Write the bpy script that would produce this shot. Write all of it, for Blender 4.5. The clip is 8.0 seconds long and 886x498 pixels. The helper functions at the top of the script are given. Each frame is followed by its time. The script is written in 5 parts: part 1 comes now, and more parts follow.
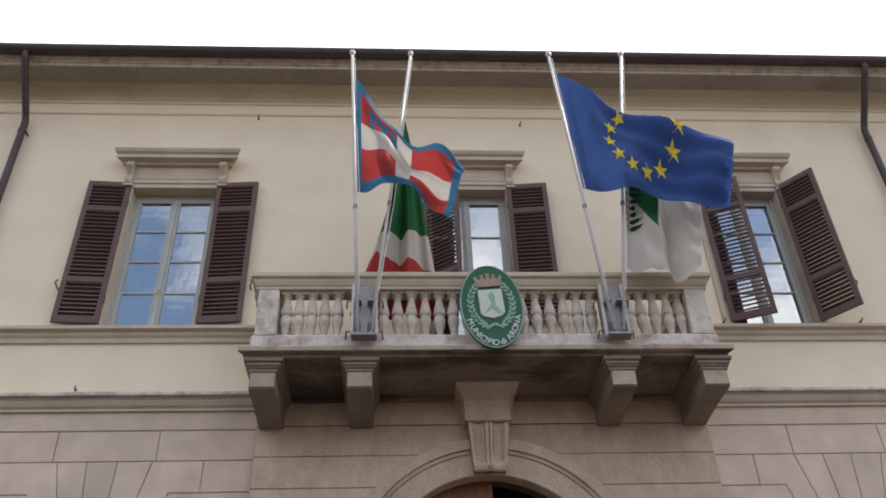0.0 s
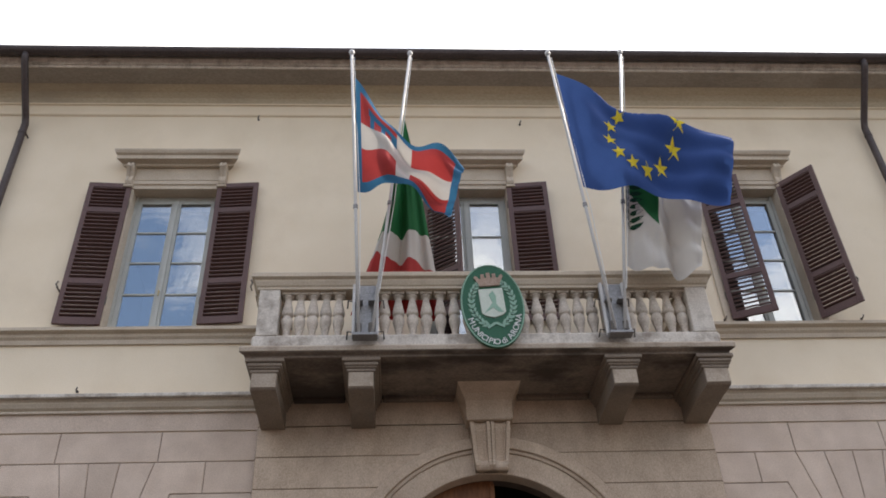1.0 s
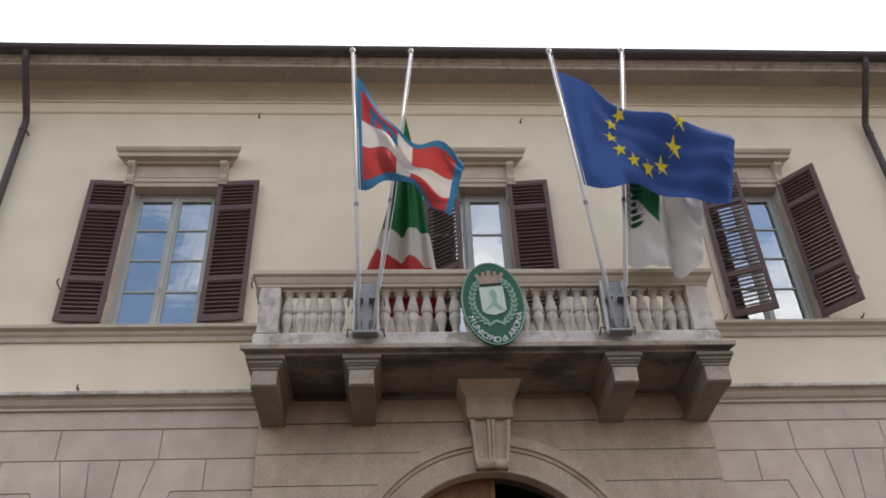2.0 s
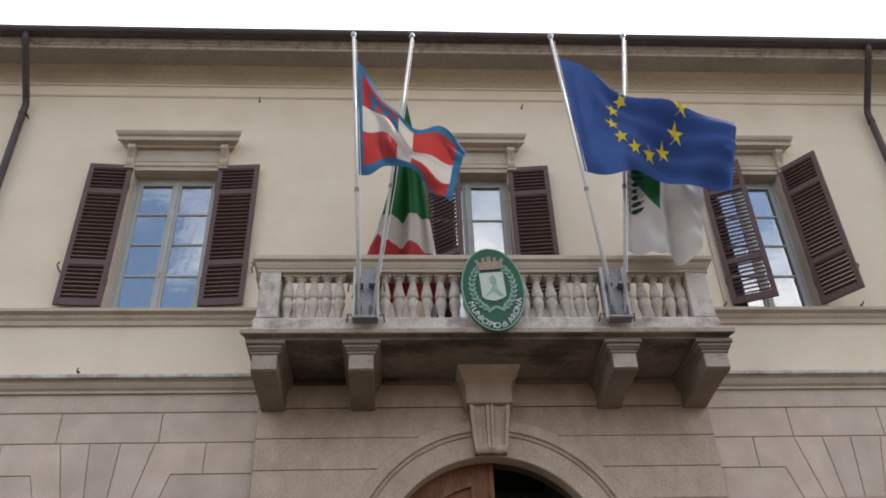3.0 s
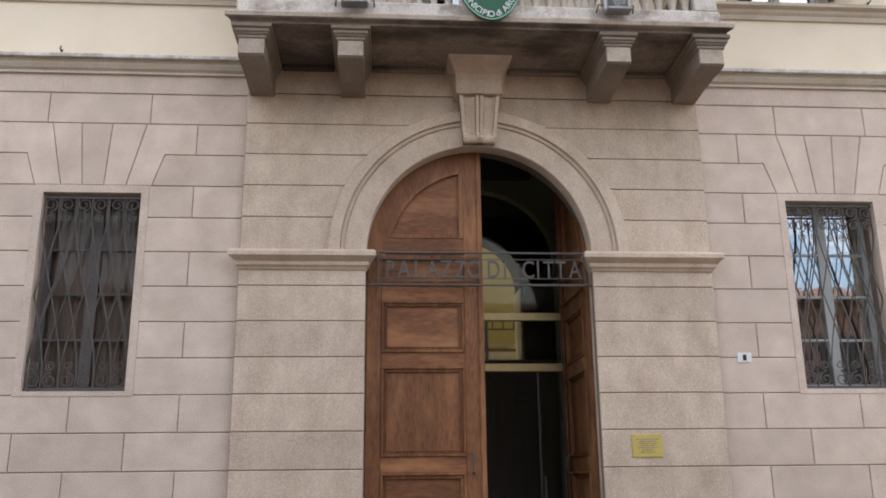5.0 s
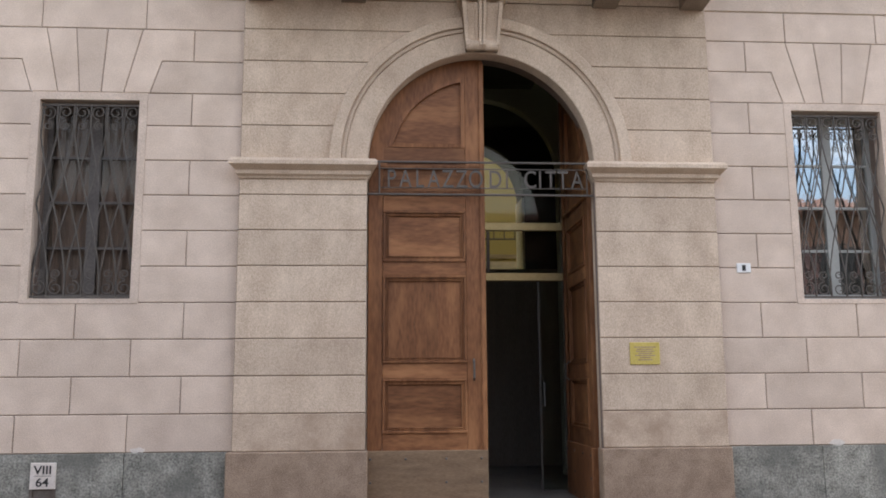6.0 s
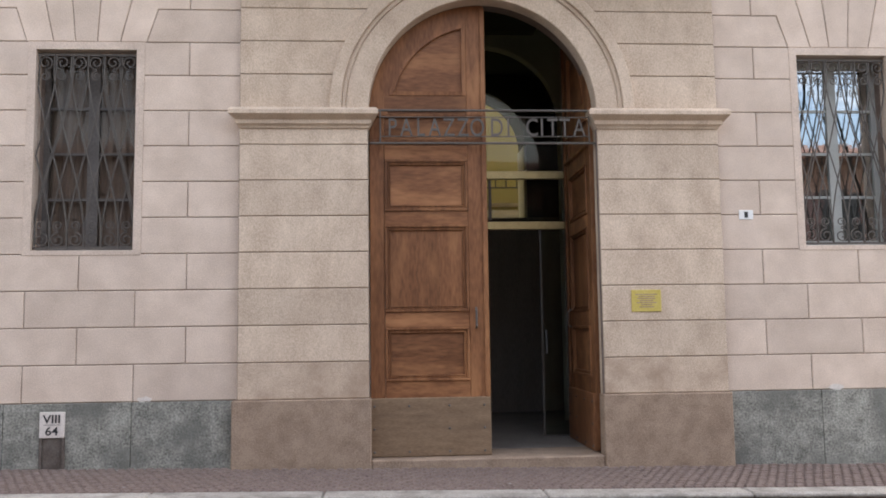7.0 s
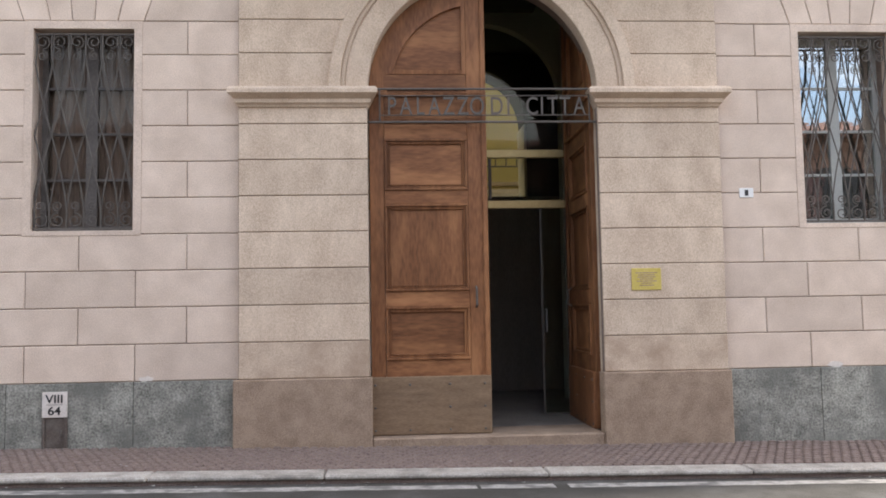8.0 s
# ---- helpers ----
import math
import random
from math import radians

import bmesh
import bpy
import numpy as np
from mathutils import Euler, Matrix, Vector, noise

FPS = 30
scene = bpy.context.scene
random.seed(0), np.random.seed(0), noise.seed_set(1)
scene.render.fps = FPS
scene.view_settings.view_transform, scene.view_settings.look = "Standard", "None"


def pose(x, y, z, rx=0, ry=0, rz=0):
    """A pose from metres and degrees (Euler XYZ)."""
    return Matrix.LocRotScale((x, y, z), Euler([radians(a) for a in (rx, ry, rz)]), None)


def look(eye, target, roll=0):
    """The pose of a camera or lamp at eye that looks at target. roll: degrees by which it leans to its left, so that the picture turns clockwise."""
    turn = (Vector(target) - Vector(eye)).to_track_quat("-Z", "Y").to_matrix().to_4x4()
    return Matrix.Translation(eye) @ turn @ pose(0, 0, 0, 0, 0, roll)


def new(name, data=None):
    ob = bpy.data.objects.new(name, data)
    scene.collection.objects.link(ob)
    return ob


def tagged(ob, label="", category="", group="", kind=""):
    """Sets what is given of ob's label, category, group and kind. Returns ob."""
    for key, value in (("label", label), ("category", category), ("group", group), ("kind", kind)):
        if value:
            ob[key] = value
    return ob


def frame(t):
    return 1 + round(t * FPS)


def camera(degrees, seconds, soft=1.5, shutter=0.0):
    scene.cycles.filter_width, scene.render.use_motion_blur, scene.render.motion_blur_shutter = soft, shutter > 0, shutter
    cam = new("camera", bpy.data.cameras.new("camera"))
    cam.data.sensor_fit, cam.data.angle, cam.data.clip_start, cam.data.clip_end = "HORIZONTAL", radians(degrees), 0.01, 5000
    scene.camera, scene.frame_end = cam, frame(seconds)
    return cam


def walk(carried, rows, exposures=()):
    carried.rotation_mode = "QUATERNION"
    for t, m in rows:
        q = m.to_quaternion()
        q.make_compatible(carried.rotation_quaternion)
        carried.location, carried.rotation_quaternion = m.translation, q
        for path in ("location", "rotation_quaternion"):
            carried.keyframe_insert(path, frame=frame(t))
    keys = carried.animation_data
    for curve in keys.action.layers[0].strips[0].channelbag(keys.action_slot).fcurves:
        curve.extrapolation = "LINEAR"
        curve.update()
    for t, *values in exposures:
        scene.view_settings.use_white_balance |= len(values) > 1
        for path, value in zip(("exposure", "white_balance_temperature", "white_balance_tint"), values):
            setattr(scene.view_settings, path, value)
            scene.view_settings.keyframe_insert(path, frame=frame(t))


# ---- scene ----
# metres; the facade lies in the plane y = 0, the street towards -y
EYE = (-0.262, -9.2, 1.354)
# seconds, yaw, pitch, roll of the camera, which turns on its stand
PATH = [
    (0.0, -4.03, 36.60, -2.29), (0.5, -3.99, 36.59, -2.55), (1.0, -3.98, 36.57, -2.60), (1.5, -3.94, 36.44, -2.54), (1.7, -3.93, 36.43, -2.52),
    (2.8, -3.89, 36.17, -2.30), (3.0, -3.86, 35.47, -2.14), (3.5, -3.68, 31.86, -1.62), (4.0, -3.51, 25.59, -0.58), (4.5, -3.62, 19.80, -0.15), (5.0, -4.05, 14.97, -0.60),
    (5.2, -3.96, 13.33, -0.45), (6.3, -3.85, 7.78, -0.37), (6.5, -3.81, 7.02, -0.39), (7.0, -3.73, 5.56, -0.77), (7.5, -3.76, 4.63, -0.88), (8.0, -3.70, 4.17, -0.97),
]
cam = camera(54.585, 8.0, soft=1.8)
walk(cam, [(t, pose(*EYE, 90 + p, 0, y) @ pose(0, 0, 0, 0, 0, r)) for t, y, p, r in PATH], [
    (0.0, 0.89, 6800, 11), (3.0, 0.91, 6800, 11), (3.5, 1.00, 6800, 11), (4.0, 1.30, 6800, 11), (4.5, 1.44, 6800, 11), (5.0, 1.47, 6800, 11), (6.5, 1.61, 6800, 11), (8.0, 1.73, 6800, 11)])

# ---- sky and light ----
world = bpy.data.worlds.new("sky")
scene.world = world
world.use_nodes = True
wn, wl = world.node_tree.nodes, world.node_tree.links
sky = wn.new("ShaderNodeTexSky")
sky.sky_type, sky.sun_disc = "NISHITA", False
sky.sun_elevation, sky.sun_rotation = radians(48), radians(75)
sky.air_density, sky.dust_density = 1.0, 2.0
wc = wn.new("ShaderNodeTexCoord")
wm = wn.new("ShaderNodeMapping")
wm.inputs["Scale"].default_value = (1, 1, 2.2)
cl = wn.new("ShaderNodeTexNoise")
cl.inputs["Scale"].default_value, cl.inputs["Detail"].default_value, cl.inputs["Roughness"].default_value = 2.6, 7, 0.58
cr = wn.new("ShaderNodeMapRange")
cr.inputs["From Min"].default_value, cr.inputs["From Max"].default_value = 0.45, 0.70
mixc = wn.new("ShaderNodeMix")
mixc.data_type = "RGBA"
mixc.inputs["B"].default_value = (9.5, 9.3, 9.0, 1)
wl.new(wc.outputs["Generated"], wm.inputs["Vector"])
wl.new(wm.outputs["Vector"], cl.inputs["Vector"])
wl.new(cl.outputs["Fac"], cr.inputs["Value"])
wl.new(cr.outputs["Result"], mixc.inputs["Factor"])
wl.new(sky.outputs["Color"], mixc.inputs["A"])
wl.new(mixc.outputs["Result"], wn["Background"].inputs["Color"])
# an overcast sky is brighter overhead than along the horizon
up = wn.new("ShaderNodeSeparateXYZ")
rise = wn.new("ShaderNodeMapRange")
rise.inputs["To Min"].default_value, rise.inputs["To Max"].default_value = 0.10, 0.215
wl.new(wc.outputs["Generated"], up.inputs["Vector"])
wl.new(up.outputs["Z"], rise.inputs["Value"])
wl.new(rise.outputs["Result"], wn["Background"].inputs["Strength"])
sun = new("sun", bpy.data.lights.new("sun", "SUN"))
sun.data.energy, sun.data.angle, sun.data.color = 2.5, radians(3), (1.0, 0.95, 0.87)
sun.matrix_world = look((0, 0, 30), (-9.66, -2.59, 18.9))


# ---- materials ----
def material(name, dark, light, scale=6.0, rough=0.85, bump=0.3, fine=60.0, vary=0.0, metal=0.0, stain=None, stain_scale=0.8, stretch=(1, 1, 1), stain_at=(0.5, 0.75), spec=0.35, stain_most=0.8):
    """Two scales of grain between two colours, an optional stain colour, a bump and a random tone for each piece."""
    m = bpy.data.materials.new(name)
    m.use_nodes = True
    n, l = m.node_tree.nodes, m.node_tree.links
    b = n["Principled BSDF"]
    b.inputs["Roughness"].default_value, b.inputs["Metallic"].default_value = rough, metal
    b.inputs["Specular IOR Level"].default_value = spec
    co = n.new("ShaderNodeTexCoord")
    mp = n.new("ShaderNodeMapping")
    mp.inputs["Scale"].default_value = stretch
    l.new(co.outputs["Object"], mp.inputs["Vector"])
    big = n.new("ShaderNodeTexNoise")
    big.inputs["Scale"].default_value, big.inputs["Detail"].default_value = scale, 5
    small = n.new("ShaderNodeTexNoise")
    small.inputs["Scale"].default_value, small.inputs["Detail"].default_value = fine, 4
    for t in (big, small):
        l.new(mp.outputs["Vector"], t.inputs["Vector"])
    add = n.new("ShaderNodeMath")
    add.operation = "MULTIPLY_ADD"
    add.inputs[1].default_value = 0.62
    l.new(small.outputs["Fac"], add.inputs[0])
    half = n.new("ShaderNodeMath")
    half.operation = "MULTIPLY"
    half.inputs[1].default_value = 0.38
    l.new(big.outputs["Fac"], half.inputs[0])
    l.new(half.outputs[0], add.inputs[2])
    spread = n.new("ShaderNodeMapRange")
    spread.inputs["From Min"].default_value, spread.inputs["From Max"].default_value = 0.36, 0.64
    l.new(add.outputs[0], spread.inputs["Value"])
    mix = n.new("ShaderNodeMix")
    mix.data_type = "RGBA"
    mix.inputs["A"].default_value, mix.inputs["B"].default_value = (*dark, 1), (*light, 1)
    l.new(spread.outputs["Result"], mix.inputs["Factor"])
    col = mix.outputs["Result"]
    if stain:
        sn = n.new("ShaderNodeTexNoise")
        sn.inputs["Scale"].default_value, sn.inputs["Detail"].default_value, sn.inputs["Roughness"].default_value = stain_scale, 6, 0.62
        l.new(mp.outputs["Vector"], sn.inputs["Vector"])
        sr = n.new("ShaderNodeMapRange")
        sr.inputs["From Min"].default_value, sr.inputs["From Max"].default_value = stain_at
        sr.inputs["To Max"].default_value = stain_most
        l.new(sn.outputs["Fac"], sr.inputs["Value"])
        ms = n.new("ShaderNodeMix")
        ms.data_type = "RGBA"
        ms.inputs["B"].default_value = (*stain, 1)
        l.new(col, ms.inputs["A"])
        l.new(sr.outputs["Result"], ms.inputs["Factor"])
        col = ms.outputs["Result"]
    if vary:
        oi = n.new("ShaderNodeObjectInfo")
        vr = n.new("ShaderNodeMapRange")
        vr.inputs["To Min"].default_value, vr.inputs["To Max"].default_value = 1 - vary, 1 + vary
        l.new(oi.outputs["Random"], vr.inputs["Value"])
        hs = n.new("ShaderNodeHueSaturation")
        l.new(vr.outputs["Result"], hs.inputs["Value"])
        l.new(col, hs.inputs["Color"])
        col = hs.outputs["Color"]
    l.new(col, b.inputs["Base Color"])
    if bump:
        bp = n.new("ShaderNodeBump")
        bp.inputs["Strength"].default_value, bp.inputs["Distance"].default_value = bump, 0.01
        l.new(add.outputs[0], bp.inputs["Height"])
        l.new(bp.outputs["Normal"], b.inputs["Normal"])
    return m


M_CREAM = material("cream_plaster", (0.73, 0.62, 0.462), (0.83, 0.72, 0.563), 1.6, 0.92, 0.12, 90, stain=(0.65, 0.54, 0.40), stain_scale=0.5)
M_STONE = material("pink_stone_render", (0.48, 0.377, 0.298), (0.735, 0.602, 0.495), 3.0, 0.9, 0.4, 100, vary=0.08, stain=(0.50, 0.40, 0.335), stain_scale=1.1, stain_most=0.45)
M_PORTAL = material("portal_stone", (0.43, 0.327, 0.24), (0.685, 0.555, 0.43), 5.0, 0.9, 0.4, 120, vary=0.07, stain=(0.37, 0.27, 0.20), stain_scale=1.3, stretch=(1, 1, 0.6), stain_at=(0.5, 0.8), stain_most=0.5)
M_PORTALLOW = material("splashed_portal_stone", (0.40, 0.30, 0.22), (0.65, 0.52, 0.40), 5.0, 0.9, 0.4, 120, vary=0.05, stain=(0.30, 0.205, 0.14), stain_scale=1.7, stain_at=(0.44, 0.64), stain_most=0.6)
M_SETTJOINT = material("dusty_sett_joint", (0.13, 0.10, 0.088), (0.20, 0.162, 0.142), 5, 0.95, 0.2)
M_JOINT = material("mortar_joint", (0.17, 0.125, 0.10), (0.27, 0.205, 0.17), 5, 0.95, 0.2)
M_TRIM = material("trim_stone", (0.46, 0.38, 0.29), (0.58, 0.50, 0.40), 3.0, 0.85, 0.25, 60, stain=(0.36, 0.29, 0.22), stain_scale=1.6)
M_CORNICE = material("cornice_render", (0.45, 0.37, 0.26), (0.56, 0.48, 0.35), 2.0, 0.9, 0.2, 50, stain=(0.33, 0.27, 0.21), stain_scale=1.2, stretch=(0.4, 1, 1))
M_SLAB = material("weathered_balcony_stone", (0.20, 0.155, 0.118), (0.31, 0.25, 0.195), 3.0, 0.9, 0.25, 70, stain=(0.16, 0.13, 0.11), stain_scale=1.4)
M_BALUSTER = material("pale_baluster_stone", (0.47, 0.405, 0.34), (0.70, 0.63, 0.55), 9.0, 0.9, 0.5, 60, vary=0.10, stain=(0.25, 0.20, 0.16), stain_scale=6.0, stain_at=(0.5, 0.72))
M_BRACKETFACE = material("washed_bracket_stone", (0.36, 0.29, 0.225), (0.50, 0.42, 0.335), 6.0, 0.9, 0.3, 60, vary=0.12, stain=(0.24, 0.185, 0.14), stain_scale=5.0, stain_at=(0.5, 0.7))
M_HATCH = material("rusty_hatch_iron", (0.075, 0.058, 0.048), (0.13, 0.105, 0.088), 9, 0.75, 0.3, 60, stain=(0.17, 0.15, 0.13), stain_scale=5.0)
M_GRANITE = material("green_grey_granite", (0.115, 0.114, 0.098), (0.40, 0.39, 0.337), 7.0, 0.75, 0.8, 45, vary=0.12, stain=(0.135, 0.135, 0.118), stain_scale=1.6, stain_at=(0.44, 0.60), stain_most=0.75)
M_BASE = material("brown_granite_base", (0.18, 0.124, 0.087), (0.37, 0.275, 0.20), 6.0, 0.85, 0.45, 115, vary=0.06, stain=(0.42, 0.325, 0.25), stain_scale=2.2, stain_at=(0.55, 0.85), stain_most=0.3)
# Slab stone: dark stains, and colour lowered for the shade under the balcony.
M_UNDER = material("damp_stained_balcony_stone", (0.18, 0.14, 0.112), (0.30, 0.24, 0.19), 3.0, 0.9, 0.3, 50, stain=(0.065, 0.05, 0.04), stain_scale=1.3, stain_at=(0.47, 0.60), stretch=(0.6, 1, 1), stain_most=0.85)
M_LOBBY = material("worn_lobby_stone", (0.15, 0.13, 0.112), (0.28, 0.25, 0.22), 2.5, 0.45, 0.2, 30, stain=(0.08, 0.072, 0.064), stain_scale=2.0)
M_INNER = material("inner_door_timber", (0.20, 0.165, 0.135), (0.30, 0.25, 0.205), 2.0, 0.6, 0.1, 20, stretch=(3, 3, 0.6))
M_FRAMEBROWN = material("grey_brown_window_paint", (0.085, 0.075, 0.068), (0.13, 0.115, 0.105), 4, 0.6, 0.1, 40)
M_SHUTTER = material("brown_shutter_paint", (0.088, 0.049, 0.045), (0.135, 0.077, 0.070), 4.0, 0.5, 0.1, 50, vary=0.06)
M_SASH = material("pale_green_grey_window_paint", (0.36, 0.37, 0.345), (0.45, 0.46, 0.43), 5, 0.5, 0.05)
M_WOOD = material("oiled_chestnut_wood", (0.125, 0.051, 0.022), (0.225, 0.098, 0.044), 2.2, 0.5, 0.15, 14, vary=0.14, spec=0.25, stretch=(3.0, 3.0, 0.7), stain=(0.36, 0.17, 0.075), stain_scale=1.3, stain_at=(0.46, 0.68))
M_WOODH = material("oiled_chestnut_boards", (0.13, 0.053, 0.023), (0.235, 0.102, 0.046), 2.0, 0.5, 0.15, 13, vary=0.14, spec=0.25, stretch=(0.7, 3.0, 3.0), stain=(0.40, 0.19, 0.085), stain_scale=1.3, stain_at=(0.46, 0.68))
# Stained grey render, its tone lowered to paint the shade under the eaves.
M_SOFFIT = material("stained_grey_soffit", (0.27, 0.235, 0.20), (0.38, 0.335, 0.285), 2.0, 0.9, 0.2, 50, stain=(0.22, 0.185, 0.155), stain_scale=1.5, stretch=(0.5, 1, 1))
M_KICK = material("worn_wood_kickboard", (0.15, 0.095, 0.055), (0.25, 0.17, 0.105), 3.0, 0.7, 0.25, 26, stretch=(1, 4, 6), stain=(0.12, 0.08, 0.05), stain_scale=1.2)
M_IRON = material("dark_wrought_iron", (0.085, 0.075, 0.066), (0.145, 0.128, 0.112), 12, 0.6, 0.2, 90, metal=0.2)
M_BRASS = material("dull_brass", (0.42, 0.32, 0.15), (0.52, 0.41, 0.21), 8, 0.4, 0.05, 60, metal=0.8)
M_GUTTER = material("brown_sheet_metal", (0.055, 0.042, 0.040), (0.095, 0.075, 0.072), 3, 0.5, 0.1, 40, metal=0.3)
M_ROOF = material("clay_roof", (0.12, 0.065, 0.05), (0.19, 0.105, 0.08), 4, 0.9, 0.3)
M_POLE = material("white_pole_paint", (0.50, 0.49, 0.48), (0.62, 0.61, 0.60), 4, 0.35, 0.0)
M_ZINC = material("blue_grey_zinc", (0.21, 0.205, 0.205), (0.33, 0.325, 0.325), 6, 0.5, 0.15, 50, metal=0.4)
M_DARK = material("dim_hall_plaster", (0.68, 0.65, 0.58), (0.78, 0.75, 0.68), 2, 0.9, 0.1)
# Hall sides coloured dark to cut the light bounced onto the open door.
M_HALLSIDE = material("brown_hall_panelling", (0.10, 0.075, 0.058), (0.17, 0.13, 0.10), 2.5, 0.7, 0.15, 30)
# Rear hall surfaces painted near-black to stand for the shade in there.
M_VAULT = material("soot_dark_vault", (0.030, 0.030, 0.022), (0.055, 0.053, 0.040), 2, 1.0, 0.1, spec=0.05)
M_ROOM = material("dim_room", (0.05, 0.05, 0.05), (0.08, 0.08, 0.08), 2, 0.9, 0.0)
M_CURTAIN = material("grey_curtain", (0.16, 0.125, 0.11), (0.25, 0.205, 0.18), 3, 0.95, 0.1, stretch=(6, 1, 0.3))
M_SETT = material("porphyry_sett", (0.12, 0.086, 0.073), (0.225, 0.172, 0.148), 9, 0.85, 0.4, 60)
M_KERB = material("pale_granite_kerb", (0.24, 0.22, 0.195), (0.45, 0.42, 0.375), 6, 0.85, 0.5, 60, vary=0.08, stain=(0.16, 0.145, 0.125), stain_scale=4, stain_at=(0.48, 0.7))
M_ASPHALT = material("asphalt", (0.034, 0.032, 0.028), (0.058, 0.055, 0.049), 3, 0.9, 0.6, 120, stain=(0.095, 0.092, 0.088), stain_scale=1.5)
M_LINE = material("worn_white_paint", (0.20, 0.19, 0.175), (0.40, 0.385, 0.36), 9, 0.8, 0.2, 40, stain=(0.09, 0.088, 0.084), stain_scale=5, stain_at=(0.48, 0.60))
M_PATCH = material("pale_plaster_repair", (0.58, 0.52, 0.47), (0.70, 0.64, 0.58), 9, 0.9, 0.3, 60)
M_PLINTH = material("whitewashed_stone", (0.50, 0.45, 0.395), (0.72, 0.67, 0.60), 5.0, 0.9, 0.45, 60, stain=(0.22, 0.175, 0.14), stain_scale=4.0, stain_at=(0.48, 0.68))
M_WHITE = material("white_enamel", (0.70, 0.70, 0.68), (0.78, 0.78, 0.76), 6, 0.4, 0.0)
M_BLACK = material("black_paint", (0.02, 0.02, 0.02), (0.035, 0.035, 0.035), 6, 0.5, 0.0)
M_PLATE = material("yellow_brass_plate", (0.52, 0.41, 0.10), (0.61, 0.50, 0.16), 6, 0.45, 0.0, metal=0.2)
M_GREEN = material("dark_green_enamel", (0.010, 0.085, 0.040), (0.016, 0.115, 0.055), 5, 0.35, 0.0)
M_PALEGREEN = material("pale_green_enamel", (0.20, 0.36, 0.27), (0.30, 0.46, 0.36), 8, 0.4, 0.0)
M_SHIELD = material("pale_shield_enamel", (0.50, 0.56, 0.48), (0.60, 0.65, 0.57), 10, 0.4, 0.0)
M_CROWN = material("bronze_enamel", (0.26, 0.17, 0.12), (0.42, 0.31, 0.24), 20, 0.45, 0.0)
M_OPPOSITE = material("ochre_house_plaster", (0.22, 0.135, 0.10), (0.28, 0.18, 0.135), 1.2, 0.9, 0.1, 40, stain=(0.26, 0.15, 0.11))



def glass(name, tint, gloss):
    """A clear pane that mirrors part of the light and lets the rest through."""
    m = bpy.data.materials.new(name)
    m.use_nodes = True
    n, l = m.node_tree.nodes, m.node_tree.links
    n.remove(n["Principled BSDF"])
    g, t, x = n.new("ShaderNodeBsdfGlossy"), n.new("ShaderNodeBsdfTransparent"), n.new("ShaderNodeMixShader")
    g.inputs["Roughness"].default_value = 0.02
    t.inputs["Color"].default_value = (*tint, 1)
    x.inputs[0].default_value = gloss
    wob = n.new("ShaderNodeTexNoise")
    wob.inputs["Scale"].default_value = 2.5
    bp = n.new("ShaderNodeBump")
    bp.inputs["Strength"].default_value, bp.inputs["Distance"].default_value = 0.06, 0.02
    l.new(wob.outputs["Fac"], bp.inputs["Height"])
    l.new(bp.outputs["Normal"], g.inputs["Normal"])
    l.new(t.outputs[0], x.inputs[1])
    l.new(g.outputs[0], x.inputs[2])
    l.new(x.outputs[0], n["Material Output"].inputs["Surface"])
    return m


M_GLASS = glass("window_glass", (0.85, 0.9, 0.9), 0.42)
M_DOORGLASS = glass("screen_glass", (0.80, 0.83, 0.77), 0.018)
M_DIMGLASS = glass("dusty_window_glass", (0.86, 0.84, 0.81), 0.018)


# ---- building helpers ----
def finish(bm, name, mat, parent=None, label="", smooth=False):
    bmesh.ops.recalc_face_normals(bm, faces=bm.faces[:])
    me = bpy.data.meshes.new(name)
    bm.to_mesh(me)
    bm.free()
    for m in (mat if isinstance(mat, (list, tuple)) else (mat,)):
        me.materials.append(m)
    if smooth:
        me.polygons.foreach_set("use_smooth", [True] * len(me.polygons))
    ob = new(name, me)
    if parent:
        ob.parent = parent
    if label:
        ob["label"] = label
    return ob


def part(name, bm, mat, parent, label="", smooth=False):
    return finish(bm, name, mat, parent, label, smooth)


def thing(name, label, category, group="", kind="", at=None):
    ob = new(name)
    ob.empty_display_size = 0.2
    if at is not None:
        ob.matrix_basis = at
    return tagged(ob, label, category, group, kind)


def again(ob, parent, m=None):
    """Another piece on the same mesh."""
    o = new(ob.name.split(".")[0], ob.data)
    o.parent = parent
    if m is not None:
        o.matrix_basis = m
    return o


def box(bm, x0, x1, y0, y1, z0, z1, bevel=0.0):
    v = [bm.verts.new((x, y, z)) for x in (x0, x1) for y in (y0, y1) for z in (z0, z1)]
    f = [bm.faces.new([v[i] for i in q]) for q in ((0, 1, 3, 2), (4, 6, 7, 5), (0, 4, 5, 1), (2, 3, 7, 6), (0, 2, 6, 4), (1, 5, 7, 3))]
    if bevel:
        bmesh.ops.bevel(bm, geom=list({e for q in f for e in q.edges}), offset=bevel, segments=1, affect="EDGES")
    return bm


def B(*a, bevel=0.0):
    return box(bmesh.new(), *a, bevel=bevel)


